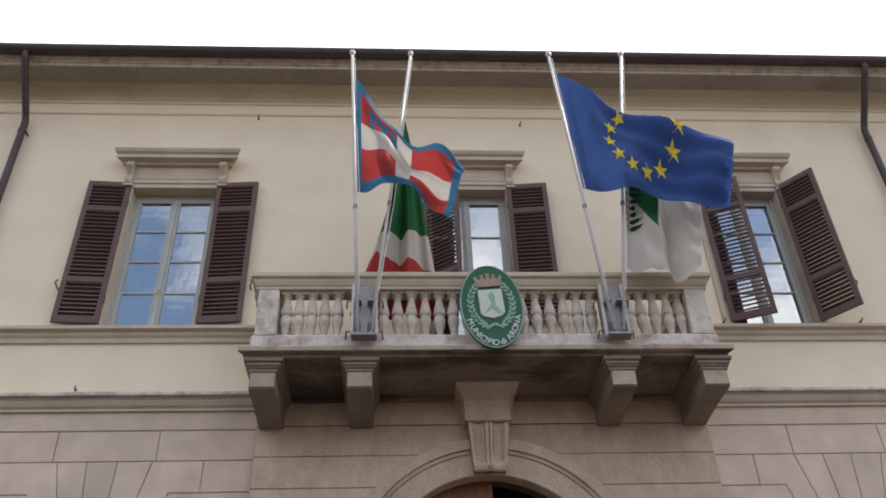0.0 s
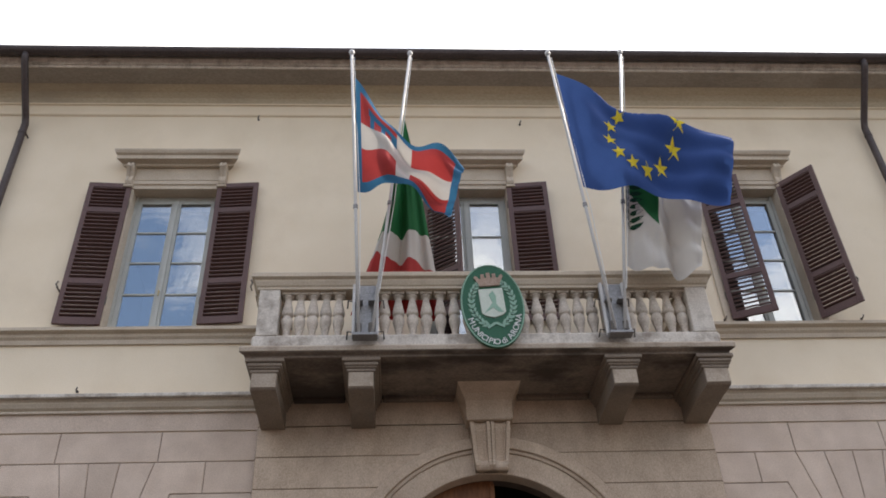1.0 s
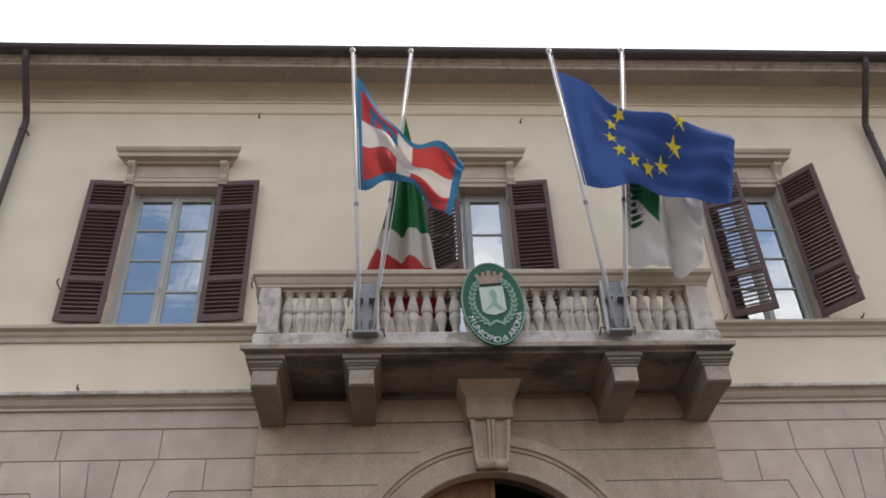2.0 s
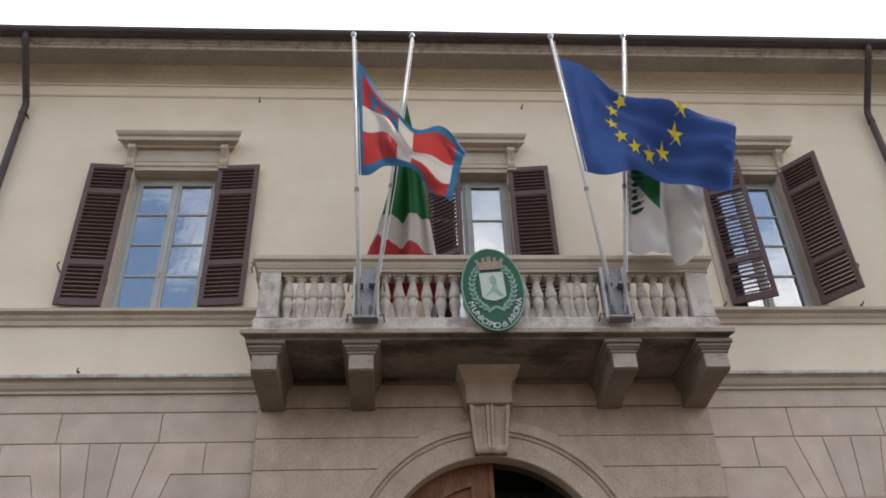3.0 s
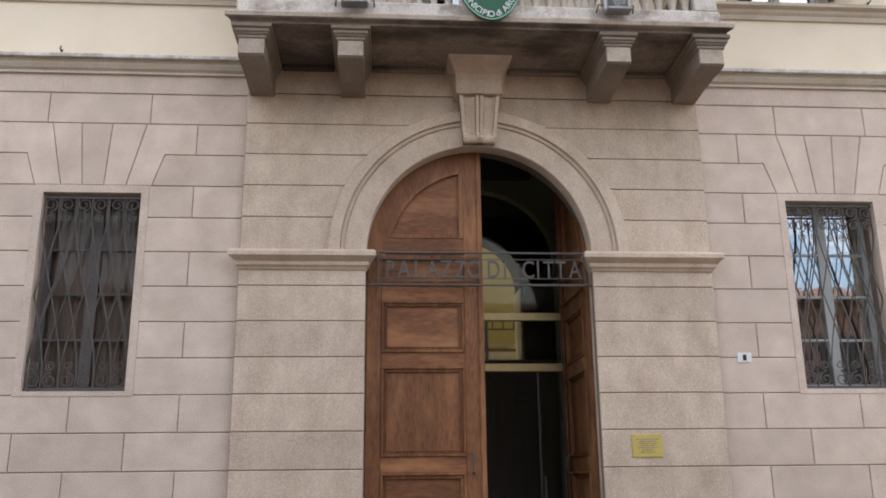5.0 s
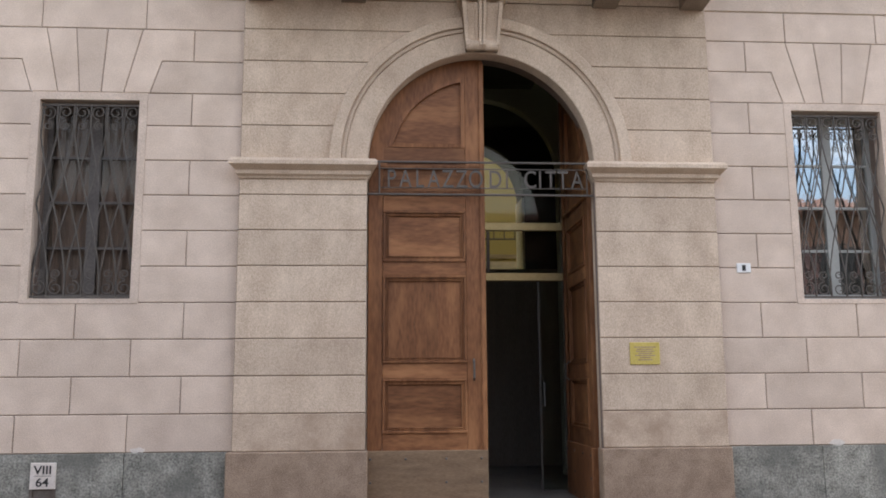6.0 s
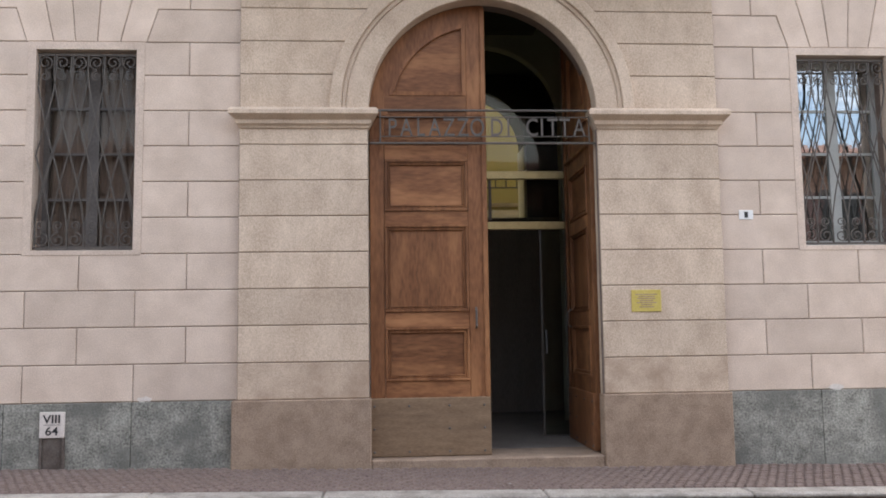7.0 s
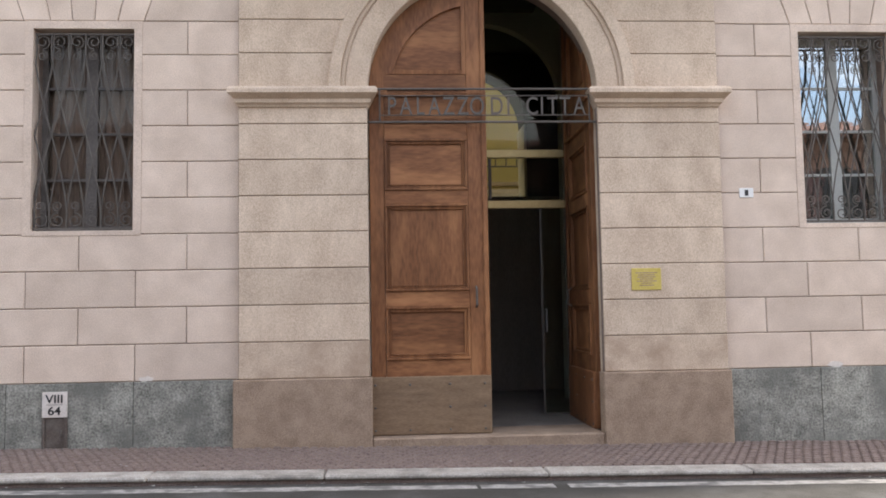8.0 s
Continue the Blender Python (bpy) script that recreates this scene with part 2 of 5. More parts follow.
def prism(bm, poly, y0, y1, chamfer=0.0):
    """A plate with the outline poly in x and z, from the front y0 to the back y1, its front edge chamfered."""
    cx, cz = sum(p[0] for p in poly) / len(poly), sum(p[1] for p in poly) / len(poly)
    rings = [[bm.verts.new((x, y1, z)) for x, z in poly]]
    if chamfer:
        rings.append([bm.verts.new((x, y0 + chamfer, z)) for x, z in poly])
        ins = []
        k = len(poly)
        for i in range(k):
            a, b, c = Vector(poly[i - 1]), Vector(poly[i]), Vector(poly[(i + 1) % k])
            e1, e2 = (b - a).normalized(), (c - b).normalized()
            n1, n2 = Vector((-e1.y, e1.x)), Vector((-e2.y, e2.x))
            m = n1 + n2
            m = m / max(m.dot(n1), 0.3)
            ins.append(b + m * chamfer)
        rings.append([bm.verts.new((p.x, y0, p.y)) for p in ins])
    else:
        rings.append([bm.verts.new((x, y0, z)) for x, z in poly])
    k = len(poly)
    for a, b in zip(rings, rings[1:]):
        for i in range(k):
            bm.faces.new((a[i], a[(i + 1) % k], b[(i + 1) % k], b[i]))
    bm.faces.new(rings[0])
    bm.faces.new(rings[-1])
    return bm


def ccw(poly):
    s = sum(a[0] * b[1] - b[0] * a[1] for a, b in zip(poly, poly[1:] + poly[:1]))
    return poly if s > 0 else poly[::-1]


def moulding(bm, profile, x0, x1, ends=0.0):
    """A profile of (y, z) points drawn along x; ends: how far the outermost points return past the ends."""
    deep = min(p[0] for p in profile)
    back = max(p[0] for p in profile)
    def at(x, s):
        return [bm.verts.new((x + s * ends * (back - y) / max(back - deep, 1e-6), y, z)) for y, z in profile]
    a, b = at(x0, -1), at(x1, 1)
    k = len(profile)
    for i in range(k):
        bm.faces.new((a[i], a[(i + 1) % k], b[(i + 1) % k], b[i]))
    bm.faces.new(a)
    bm.faces.new(b[::-1])
    return bm


def lathe(bm, profile, at=(0, 0, 0), n=12):
    """A turned shape from (radius, height) points."""
    rings = []
    for r, z in profile:
        rings.append([bm.verts.new((at[0] + r * math.cos(2 * math.pi * i / n), at[1] + r * math.sin(2 * math.pi * i / n), at[2] + z)) for i in range(n)])
    for a, b in zip(rings, rings[1:]):
        for i in range(n):
            bm.faces.new((a[i], a[(i + 1) % n], b[(i + 1) % n], b[i]))
    bm.faces.new(rings[0][::-1])
    bm.faces.new(rings[-1])
    return bm


def tube(bm, points, r, n=8, flat=1.0):
    """A round bar along points."""
    pts = [Vector(p) for p in points]
    rings = []
    for i, p in enumerate(pts):
        d = (pts[min(i + 1, len(pts) - 1)] - pts[max(i - 1, 0)]).normalized()
        u = d.cross(Vector((0, 1, 0)) if abs(d.y) < 0.9 else Vector((1, 0, 0))).normalized()
        w = d.cross(u)
        rings.append([bm.verts.new(p + r * (math.cos(2 * math.pi * k / n) * u + flat * math.sin(2 * math.pi * k / n) * w)) for k in range(n)])
    for a, b in zip(rings, rings[1:]):
        for k in range(n):
            bm.faces.new((a[k], a[(k + 1) % n], b[(k + 1) % n], b[k]))
    bm.faces.new(rings[0][::-1])
    bm.faces.new(rings[-1])
    return bm


def pierced(bm, x0, x1, z0, z1, holes, y0, y1):
    """A wall with rectangular holes that go through it."""
    xs = sorted({x0, x1, *(h[0] for h in holes), *(h[1] for h in holes)})
    zs = sorted({z0, z1, *(h[2] for h in holes), *(h[3] for h in holes)})
    def solid(i, j):
        if not (0 <= i < len(xs) - 1 and 0 <= j < len(zs) - 1):
            return False
        x, z = (xs[i] + xs[i + 1]) / 2, (zs[j] + zs[j + 1]) / 2
        return not any(h[0] < x < h[1] and h[2] < z < h[3] for h in holes)
    memo = {}
    def v(x, y, z):
        if (x, y, z) not in memo:
            memo[x, y, z] = bm.verts.new((x, y, z))
        return memo[x, y, z]
    for i in range(len(xs) - 1):
        for j in range(len(zs) - 1):
            if not solid(i, j):
                continue
            a, b, c, d = xs[i], xs[i + 1], zs[j], zs[j + 1]
            bm.faces.new((v(a, y0, c), v(b, y0, c), v(b, y0, d), v(a, y0, d)))
            bm.faces.new((v(a, y1, c), v(a, y1, d), v(b, y1, d), v(b, y1, c)))
            if not solid(i - 1, j):
                bm.faces.new((v(a, y0, c), v(a, y0, d), v(a, y1, d), v(a, y1, c)))
            if not solid(i + 1, j):
                bm.faces.new((v(b, y0, c), v(b, y1, c), v(b, y1, d), v(b, y0, d)))
            if not solid(i, j - 1):
                bm.faces.new((v(a, y0, c), v(a, y1, c), v(b, y1, c), v(b, y0, c)))
            if not solid(i, j + 1):
                bm.faces.new((v(a, y0, d), v(b, y0, d), v(b, y1, d), v(a, y1, d)))
    return bm


def lettering(name, text, size, depth, mat, parent, m, label="", bold=0.0):
    cu = bpy.data.curves.new(name, "FONT")
    cu.body, cu.size, cu.extrude, cu.offset = text, size, depth, bold
    cu.align_x = "CENTER"
    tmp = bpy.data.objects.new(name, cu)
    scene.collection.objects.link(tmp)
    bpy.context.view_layer.update()
    me = bpy.data.meshes.new_from_object(tmp.evaluated_get(bpy.context.evaluated_depsgraph_get()))
    bpy.data.objects.remove(tmp)
    me.materials.clear()
    me.materials.append(mat)
    me.name = name
    ob = new(name, me)
    ob.parent, ob.matrix_basis = parent, m
    if label:
        ob["label"] = label
    return ob


def ground_z(x):
    """The street falls gently along the facade."""
    return -0.016 * (x + 1.9)


# ---- measures of the facade ----
XL, XR = -9.0, 10.6            # ends of the facade
ROW0, STEP, STEP_HIGH = 0.68, 0.3857, 0.3675   # first course, height of a course, of the four topmost
DOOR_X, DOOR_R, SPRING = 0.79, 1.25, 3.765
PX0, PX1, PY = -1.83, 3.40, -0.08   # portal's ashlar
WINDOWS = (-3.29, 0.73, 4.63)  # centres of the upper windows
WIN_W, WIN_Z0, WIN_Z1 = 1.16, 7.0, 9.24
GRILLES = ((-4.0, -2.935), (4.37, 5.44))
GZ0, GZ1 = 2.26, 4.44


def course(k):
    return ROW0 + STEP * min(k, 9) + STEP_HIGH * max(k - 9, 0)


# ---- street ----
bm = bmesh.new()
rows = [[bm.verts.new((x, y, ground_z(max(min(x, 60), -60)) - 0.09)) for y in (-1.5, -400)] for x in (-400, -60, 60, 400)]
for a, b in zip(rows, rows[1:]):
    bm.faces.new((a[0], b[0], b[1], a[1]))
tagged(finish(bm, "road", M_ASPHALT), "grey worn asphalt street sloping gently along the facade", "road", kind="structure")
bm = bmesh.new()
for a, b in ((-30, 30),):
    v = [bm.verts.new((x, y, ground_z(x) - 0.02)) for x, y in ((a, 0.5), (b, 0.5), (b, -1.36), (a, -1.36))]
    bm.faces.new(v)
pavement = tagged(finish(bm, "pavement", M_SETTJOINT), "narrow pavement of small dark porphyry setts", "pavement", kind="structure")

# ---- ground floor wall ----
ground_wall = thing("wall_ground_floor", "pinkish rusticated stone wall with chamfered joints", "wall", kind="structure")
holes = [(a, b, GZ0, GZ1) for a, b in GRILLES] + [(DOOR_X - DOOR_R - 0.09, DOOR_X + DOOR_R + 0.09, -1, SPRING + DOOR_R + 0.09)]
part("wall_core", pierced(bmesh.new(), XL, XR, -1.0, 5.62, holes, 0.014, 0.5), M_JOINT, ground_wall)
for s in (-1, 1):
    arc = [(DOOR_X + s * DOOR_R * math.cos(a), SPRING + DOOR_R * math.sin(a)) for a in np.linspace(0, math.pi / 2, 24)]
    part("spandrel", prism(bmesh.new(), ccw(arc + [(DOOR_X + s * DOOR_R, SPRING + DOOR_R)]), PY + 0.014, 0.1), M_JOINT, ground_wall)
    wide = DOOR_R + 0.09
    arc = [(DOOR_X + s * wide * math.cos(a), SPRING + wide * math.sin(a)) for a in np.linspace(0, math.pi / 2, 24)]
    part("rear_spandrel", prism(bmesh.new(), ccw(arc + [(DOOR_X + s * wide, SPRING + wide)]), 0.101, 0.5), M_JOINT, ground_wall)
    e0, e1 = sorted((DOOR_X + s * DOOR_R, DOOR_X + s * (wide - 0.0005)))
    part("door_rebate", B(e0, e1, 0.0135, 0.1, -0.5, SPRING + DOOR_R), M_PORTAL, ground_wall)
for a, b in ((PX0, DOOR_X - DOOR_R), (DOOR_X + DOOR_R, PX1)):
    part("portal_core", B(a, b, PY + 0.014, 0.013, -1.0, 5.3), M_JOINT, ground_wall)
part("portal_core", B(PX0, PX1, PY + 0.014, 0.013, 5.3, 5.62), M_JOINT, ground_wall)
part("portal_core", B(DOOR_X - DOOR_R, DOOR_X + DOOR_R, PY + 0.014, 0.013, SPRING + DOOR_R, 5.3), M_JOINT, ground_wall)
part("door_rebate", B(DOOR_X - DOOR_R - 0.0895, DOOR_X + DOOR_R + 0.0895, 0.0135, 0.1, SPRING + DOOR_R + 0.0005, SPRING + DOOR_R + 0.0895), M_PORTAL, ground_wall)

# ---- upper wall ----
holes = [(x - WIN_W / 2, x + WIN_W / 2, WIN_Z0 if x != WINDOWS[1] else 6.1, WIN_Z1) for x in WINDOWS]
upper = finish(pierced(bmesh.new(), XL, XR, 5.62, 11.2, holes, 0.0, 0.5), "wall_upper_floor", M_CREAM)
tagged(upper, "smooth cream plaster wall of the upper floor", "wall", kind="structure")


def band(name, profile, spans, mat, label):
    o = thing(name, label, "moulding", kind="structure")
    for a, b in spans:
        part("moulding_run", moulding(bmesh.new(), profile, a, b), mat, o)
    return o


band("trim_string_course", [(0.01, 5.845), (-0.045, 5.845), (-0.045, 5.87), (-0.02, 5.875), (-0.02, 5.885), (-0.05, 5.91), (-0.07, 5.95), (-0.07, 5.97), (-0.09, 6.002), (0.01, 6.002)], ((XL, -1.83), (3.37, XR)), M_TRIM, "grey-beige stone string course over the ground floor")
band("trim_string_cap", [(0.01, 6.003), (-0.135, 6.003), (-0.138, 6.01), (-0.138, 6.042), (-0.12, 6.055), (0.01, 6.08)], ((XL, -1.83), (3.37, XR)), M_PLINTH, "pale worn capping stone of the string course")
band("trim_plain_frieze", [(0.01, 5.625), (-0.012, 5.625), (-0.012, 5.845), (0.01, 5.845)], ((XL, PX0), (PX1, XR)), M_STONE, "plain pinkish band under the string course")
band("trim_sill_course", [(0.01, 6.76), (-0.03, 6.76), (-0.03, 6.82), (-0.06, 6.85), (-0.06, 6.89), (-0.12, 6.91), (-0.12, 6.952), (0.01, 7.0)], ((XL, -1.86), (3.42, XR)), M_TRIM, "beige stone sill course under the windows")
band("trim_neck_band", [(0.01, 10.66), (-0.012, 10.66), (-0.03, 10.68), (-0.012, 10.69), (-0.012, 10.87), (-0.04, 10.88), (-0.04, 10.90), (0.01, 10.90)], ((XL, XR),), M_CREAM, "cream neck band under the eaves")
cornice = band("trim_cornice", [(0.01, 10.90), (-0.03, 10.90), (-0.05, 11.0), (-0.10, 11.08), (-0.18, 11.13), (-0.20, 11.15), (-0.20, 11.34), (0.01, 11.34)], ((XL, XR),), M_CORNICE, "beige moulded cornice with a grey soffit, stained and darkened for shade")
part("soffit", moulding(bmesh.new(), [(-0.201, 11.148), (-0.50, 11.155), (-0.50, 11.20), (-0.201, 11.20)], XL, XR), M_SOFFIT, cornice, "stained grey soffit")
# Fascia takes a paler stone to paint the light it catches.
part("fascia", moulding(bmesh.new(), [(-0.501, 11.145), (-0.52, 11.145), (-0.52, 11.185), (-0.545, 11.19), (-0.56, 11.23), (-0.59, 11.26), (-0.59, 11.33), (-0.501, 11.33)], XL, XR), M_BALUSTER, cornice, "fascia moulding coloured pale for the light it catches")
gut = []
for a in np.linspace(0, math.pi, 9):
    gut.append((-0.68 + 0.085 * math.cos(a), 11.33 - 0.10 * math.sin(a)))
gut += [(-0.755, 11.34), (-0.60, 11.34)]
tagged(finish(moulding(bmesh.new(), gut, XL, XR), "roof_gutter", M_GUTTER), "dark brown metal gutter along the eaves", "gutter", kind="structure")
tagged(finish(moulding(bmesh.new(), [(-0.72, 11.345), (6.0, 13.6), (6.0, 13.7), (-0.72, 11.37)], XL, XR), "roof", M_ROOF), "shallow clay tile roof behind the gutter", "roof", kind="structure")
for i, x in enumerate((XL, XR - 0.3)):
    tagged(finish(B(x, x + 0.3, 0.51, 5.89, -1.0, 11.3), "wall_side_%d" % (i + 1), M_CREAM), "plain plaster side wall", "wall", kind="structure")

# ---- downpipes ----
for x in (-5.58, 6.885):
    pipe = thing("downpipe", "brown metal downpipe bent back from the gutter to the wall", "downpipe", "downpipes")
    part("pipe", tube(bmesh.new(), [(x, -0.68, 11.26), (x, -0.67, 11.16), (x, -0.62, 11.08), (x, -0.16, 10.50), (x, -0.10, 10.40), (x, -0.10, 10.2), (x, -0.10, 0.0 + ground_z(x))], 0.05, 10), M_GUTTER, pipe, smooth=True)
    for z in (10.2, 8.2, 6.4, 4.0, 2.0):
        part("pipe_clip", lathe(bmesh.new(), [(0.058, 0), (0.058, 0.035)], (x, -0.10, z)), M_GUTTER, pipe)
        part("wall_hook", tube(bmesh.new(), [(x + 0.05, -0.10, z + 0.015), (x + 0.05, 0.02, z + 0.015)], 0.012, 6), M_GUTTER, pipe)


# ---- upper windows ----
def shutter(parent, hinge, angle, mirror):
    """A louvred leaf; angle 0 lies flat on the wall, away from the opening."""
    w, h, s = 0.565, 2.27, 0.066
    m = pose(hinge, -0.045, WIN_Z0 + 0.02, 0, 0, (180 if not mirror else 0) + (angle if not mirror else -angle))
    bm = bmesh.new()
    d = 0.02
    for a, b in ((0.0, s), (w - s, w)):
        box(bm, a, b, -d, d, 0, h, 0.004)
    rails = [(0, 0.10), (0.60, 0.68), (1.76, 1.84), (h - 0.07, h)]
    for a, b in rails:
        box(bm, s, w - s, -d + 0.002, d - 0.002, a, b)
    leaf = part("shutter", bm, M_SHUTTER, parent)
    leaf.matrix_basis = m
    first = None
    for (_, a), (b, _) in zip(rails, rails[1:]):
        n = round((b - a) / 0.062)
        for i in range(n):
            z = a + (i + 0.5) * (b - a) / n
            if first is None:
                first = part("slat", B(s - 0.005, w - s + 0.005, -0.027, 0.027, -0.0085, 0.0085, bevel=0.003), M_SHUTTER, leaf)
                first.matrix_basis = pose(0, 0, z, -20 if mirror else 20, 0, 0)
            else:
                again(first, leaf, pose(0, 0, z, -20 if mirror else 20, 0, 0))
    part("hinge", tube(bmesh.new(), [(0.0, 0.0, 0.3), (0.0, 0.0, 0.42)], 0.014, 6), M_IRON, leaf)
    part("hinge", tube(bmesh.new(), [(0.0, 0.0, h - 0.42), (0.0, 0.0, h - 0.3)], 0.014, 6), M_IRON, leaf)
    return leaf


def upper_window(index, cx, angles, label):
    o = thing("window_%d" % index, label, "window", "upper floor windows", "structure")
    x0, x1 = cx - WIN_W / 2, cx + WIN_W / 2
    z0 = WIN_Z0 if index != 2 else 6.1
    # stone surround
    for a, b in ((x0 - 0.10, x0 + 0.012), (x1 - 0.012, x1 + 0.10)):
        part("jamb", B(a, b, -0.03, 0.16, z0, WIN_Z1, bevel=0.006), M_TRIM, o)
    part("lintel", moulding(bmesh.new(), [(0.16, WIN_Z1 - 0.012), (-0.03, WIN_Z1 - 0.012), (-0.03, WIN_Z1 + 0.05), (-0.05, WIN_Z1 + 0.06), (-0.05, WIN_Z1 + 0.12), (0.01, WIN_Z1 + 0.14), (0.16, WIN_Z1 + 0.14)], x0 - 0.11, x1 + 0.11), M_TRIM, o)
    part("hood_frieze", B(x0 - 0.08, x1 + 0.08, -0.035, 0.01, WIN_Z1 + 0.145, WIN_Z1 + 0.38), M_TRIM, o)
    z = WIN_Z1 + 0.36
    part("hood", moulding(bmesh.new(), [(0.01, z), (-0.09, z), (-0.10, z + 0.03), (-0.19, z + 0.05), (-0.19, z + 0.11), (-0.22, z + 0.13), (-0.24, z + 0.17), (-0.24, z + 0.19), (0.01, z + 0.21)], x0 - 0.12, x1 + 0.12, 0.17), M_TRIM, o)
    for x in (x0 - 0.055, x1 + 0.055):
        bm = bmesh.new()
        side = [(0.0, 0.34), (-0.15, 0.34), (-0.16, 0.28), (-0.12, 0.22), (-0.085, 0.14), (-0.10, 0.06), (-0.085, 0.015), (-0.05, 0.0), (0.0, 0.0)]
        moulding(bm, [(y, z0b + WIN_Z1 + 0.02) for y, z0b in side], x - 0.05, x + 0.05)
        for k in (-0.028, 0.028):
            moulding(bm, [(y - 0.012, z0b + WIN_Z1 + 0.02) for y, z0b in side], x + k - 0.014, x + k + 0.014)
        part("console", bm, M_TRIM, o)
        part("console_foot", B(x - 0.065, x + 0.065, -0.10, 0.0, WIN_Z1 - 0.02, WIN_Z1 + 0.02, bevel=0.008), M_TRIM, o)
    # sashes
    bm = bmesh.new()
    for a, b in ((x0, x0 + 0.05), (x1 - 0.05, x1)):
        box(bm, a, b, 0.14, 0.22, z0, WIN_Z1)
    box(bm, x0 + 0.05, x1 - 0.05, 0.161, 0.22, WIN_Z1 - 0.07, WIN_Z1 - 0.002)
    part("window_frame", bm, M_SASH, o)
    for s, (a, b) in enumerate(((x0 + 0.05, cx - 0.005), (cx + 0.005, x1 - 0.05))):
        bm = bmesh.new()
        top, bot = WIN_Z1 - 0.08, z0 + 0.01
        box(bm, a, a + 0.06, 0.15, 0.20, bot, top, 0.005)
        box(bm, b - 0.06, b, 0.15, 0.20, bot, top, 0.005)
        box(bm, a + 0.06, b - 0.06, 0.15, 0.20, bot, bot + 0.09)
        box(bm, a + 0.06, b - 0.06, 0.15, 0.20, top - 0.06, top)
        n = 4 if index != 2 else 5
        lo, hi = bot + 0.09, top - 0.06
        sash = part("sash", bm, M_SASH, o)
        for k in range(n):
            c, d = lo + (hi - lo) * k / n, lo + (hi - lo) * (k + 1) / n
            pane = part("pane", B(a + 0.06, b - 0.06, 0.172, 0.178, c, d), M_GLASS, sash)
            pane.visible_shadow = False
            if k:
                part("glazing_bar", B(a + 0.06, b - 0.06, 0.155, 0.195, c - 0.013, c + 0.013, bevel=0.004), M_SASH, sash)
    part("meeting_strip", B(cx - 0.028, cx + 0.028, 0.132, 0.149, z0 + 0.01, WIN_Z1 - 0.08, bevel=0.005), M_SASH, o)
    part("window_handle", tube(bmesh.new(), [(cx, 0.13, z0 + 0.62), (cx, 0.09, z0 + 0.62), (cx, 0.09, z0 + 0.54)], 0.009, 6), M_BRASS, o)
    # a box painted near-black stands for the unlit room behind
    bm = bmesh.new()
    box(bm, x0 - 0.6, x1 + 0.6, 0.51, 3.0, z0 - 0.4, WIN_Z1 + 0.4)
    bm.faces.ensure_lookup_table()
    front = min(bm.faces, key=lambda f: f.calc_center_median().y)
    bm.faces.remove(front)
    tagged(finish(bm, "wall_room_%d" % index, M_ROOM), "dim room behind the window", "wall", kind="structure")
    for hx, s in ((x0 - 0.62, -1), (x1 + 0.62, 1)):
        if abs(hx - WINDOWS[1]) > 1.3:
            part("shutter_dog", tube(bmesh.new(), [(hx, 0.01, 7.55), (hx, -0.09, 7.55), (hx + 0.02 * s, -0.10, 7.60), (hx, -0.10, 7.64)], 0.011, 6), M_IRON, o)
    shutter(o, x0 - 0.01, angles[0], False)
    shutter(o, x1 - 0.0, angles[1], True)
    return o


upper_window(1, WINDOWS[0], (4, 4), "tall casement window with brown louvred shutters folded open")
upper_window(2, WINDOWS[1], (143, 6), "balcony casement with one brown shutter half open")
upper_window(3, WINDOWS[2], (156, 50), "tall casement window with brown shutters standing ajar")

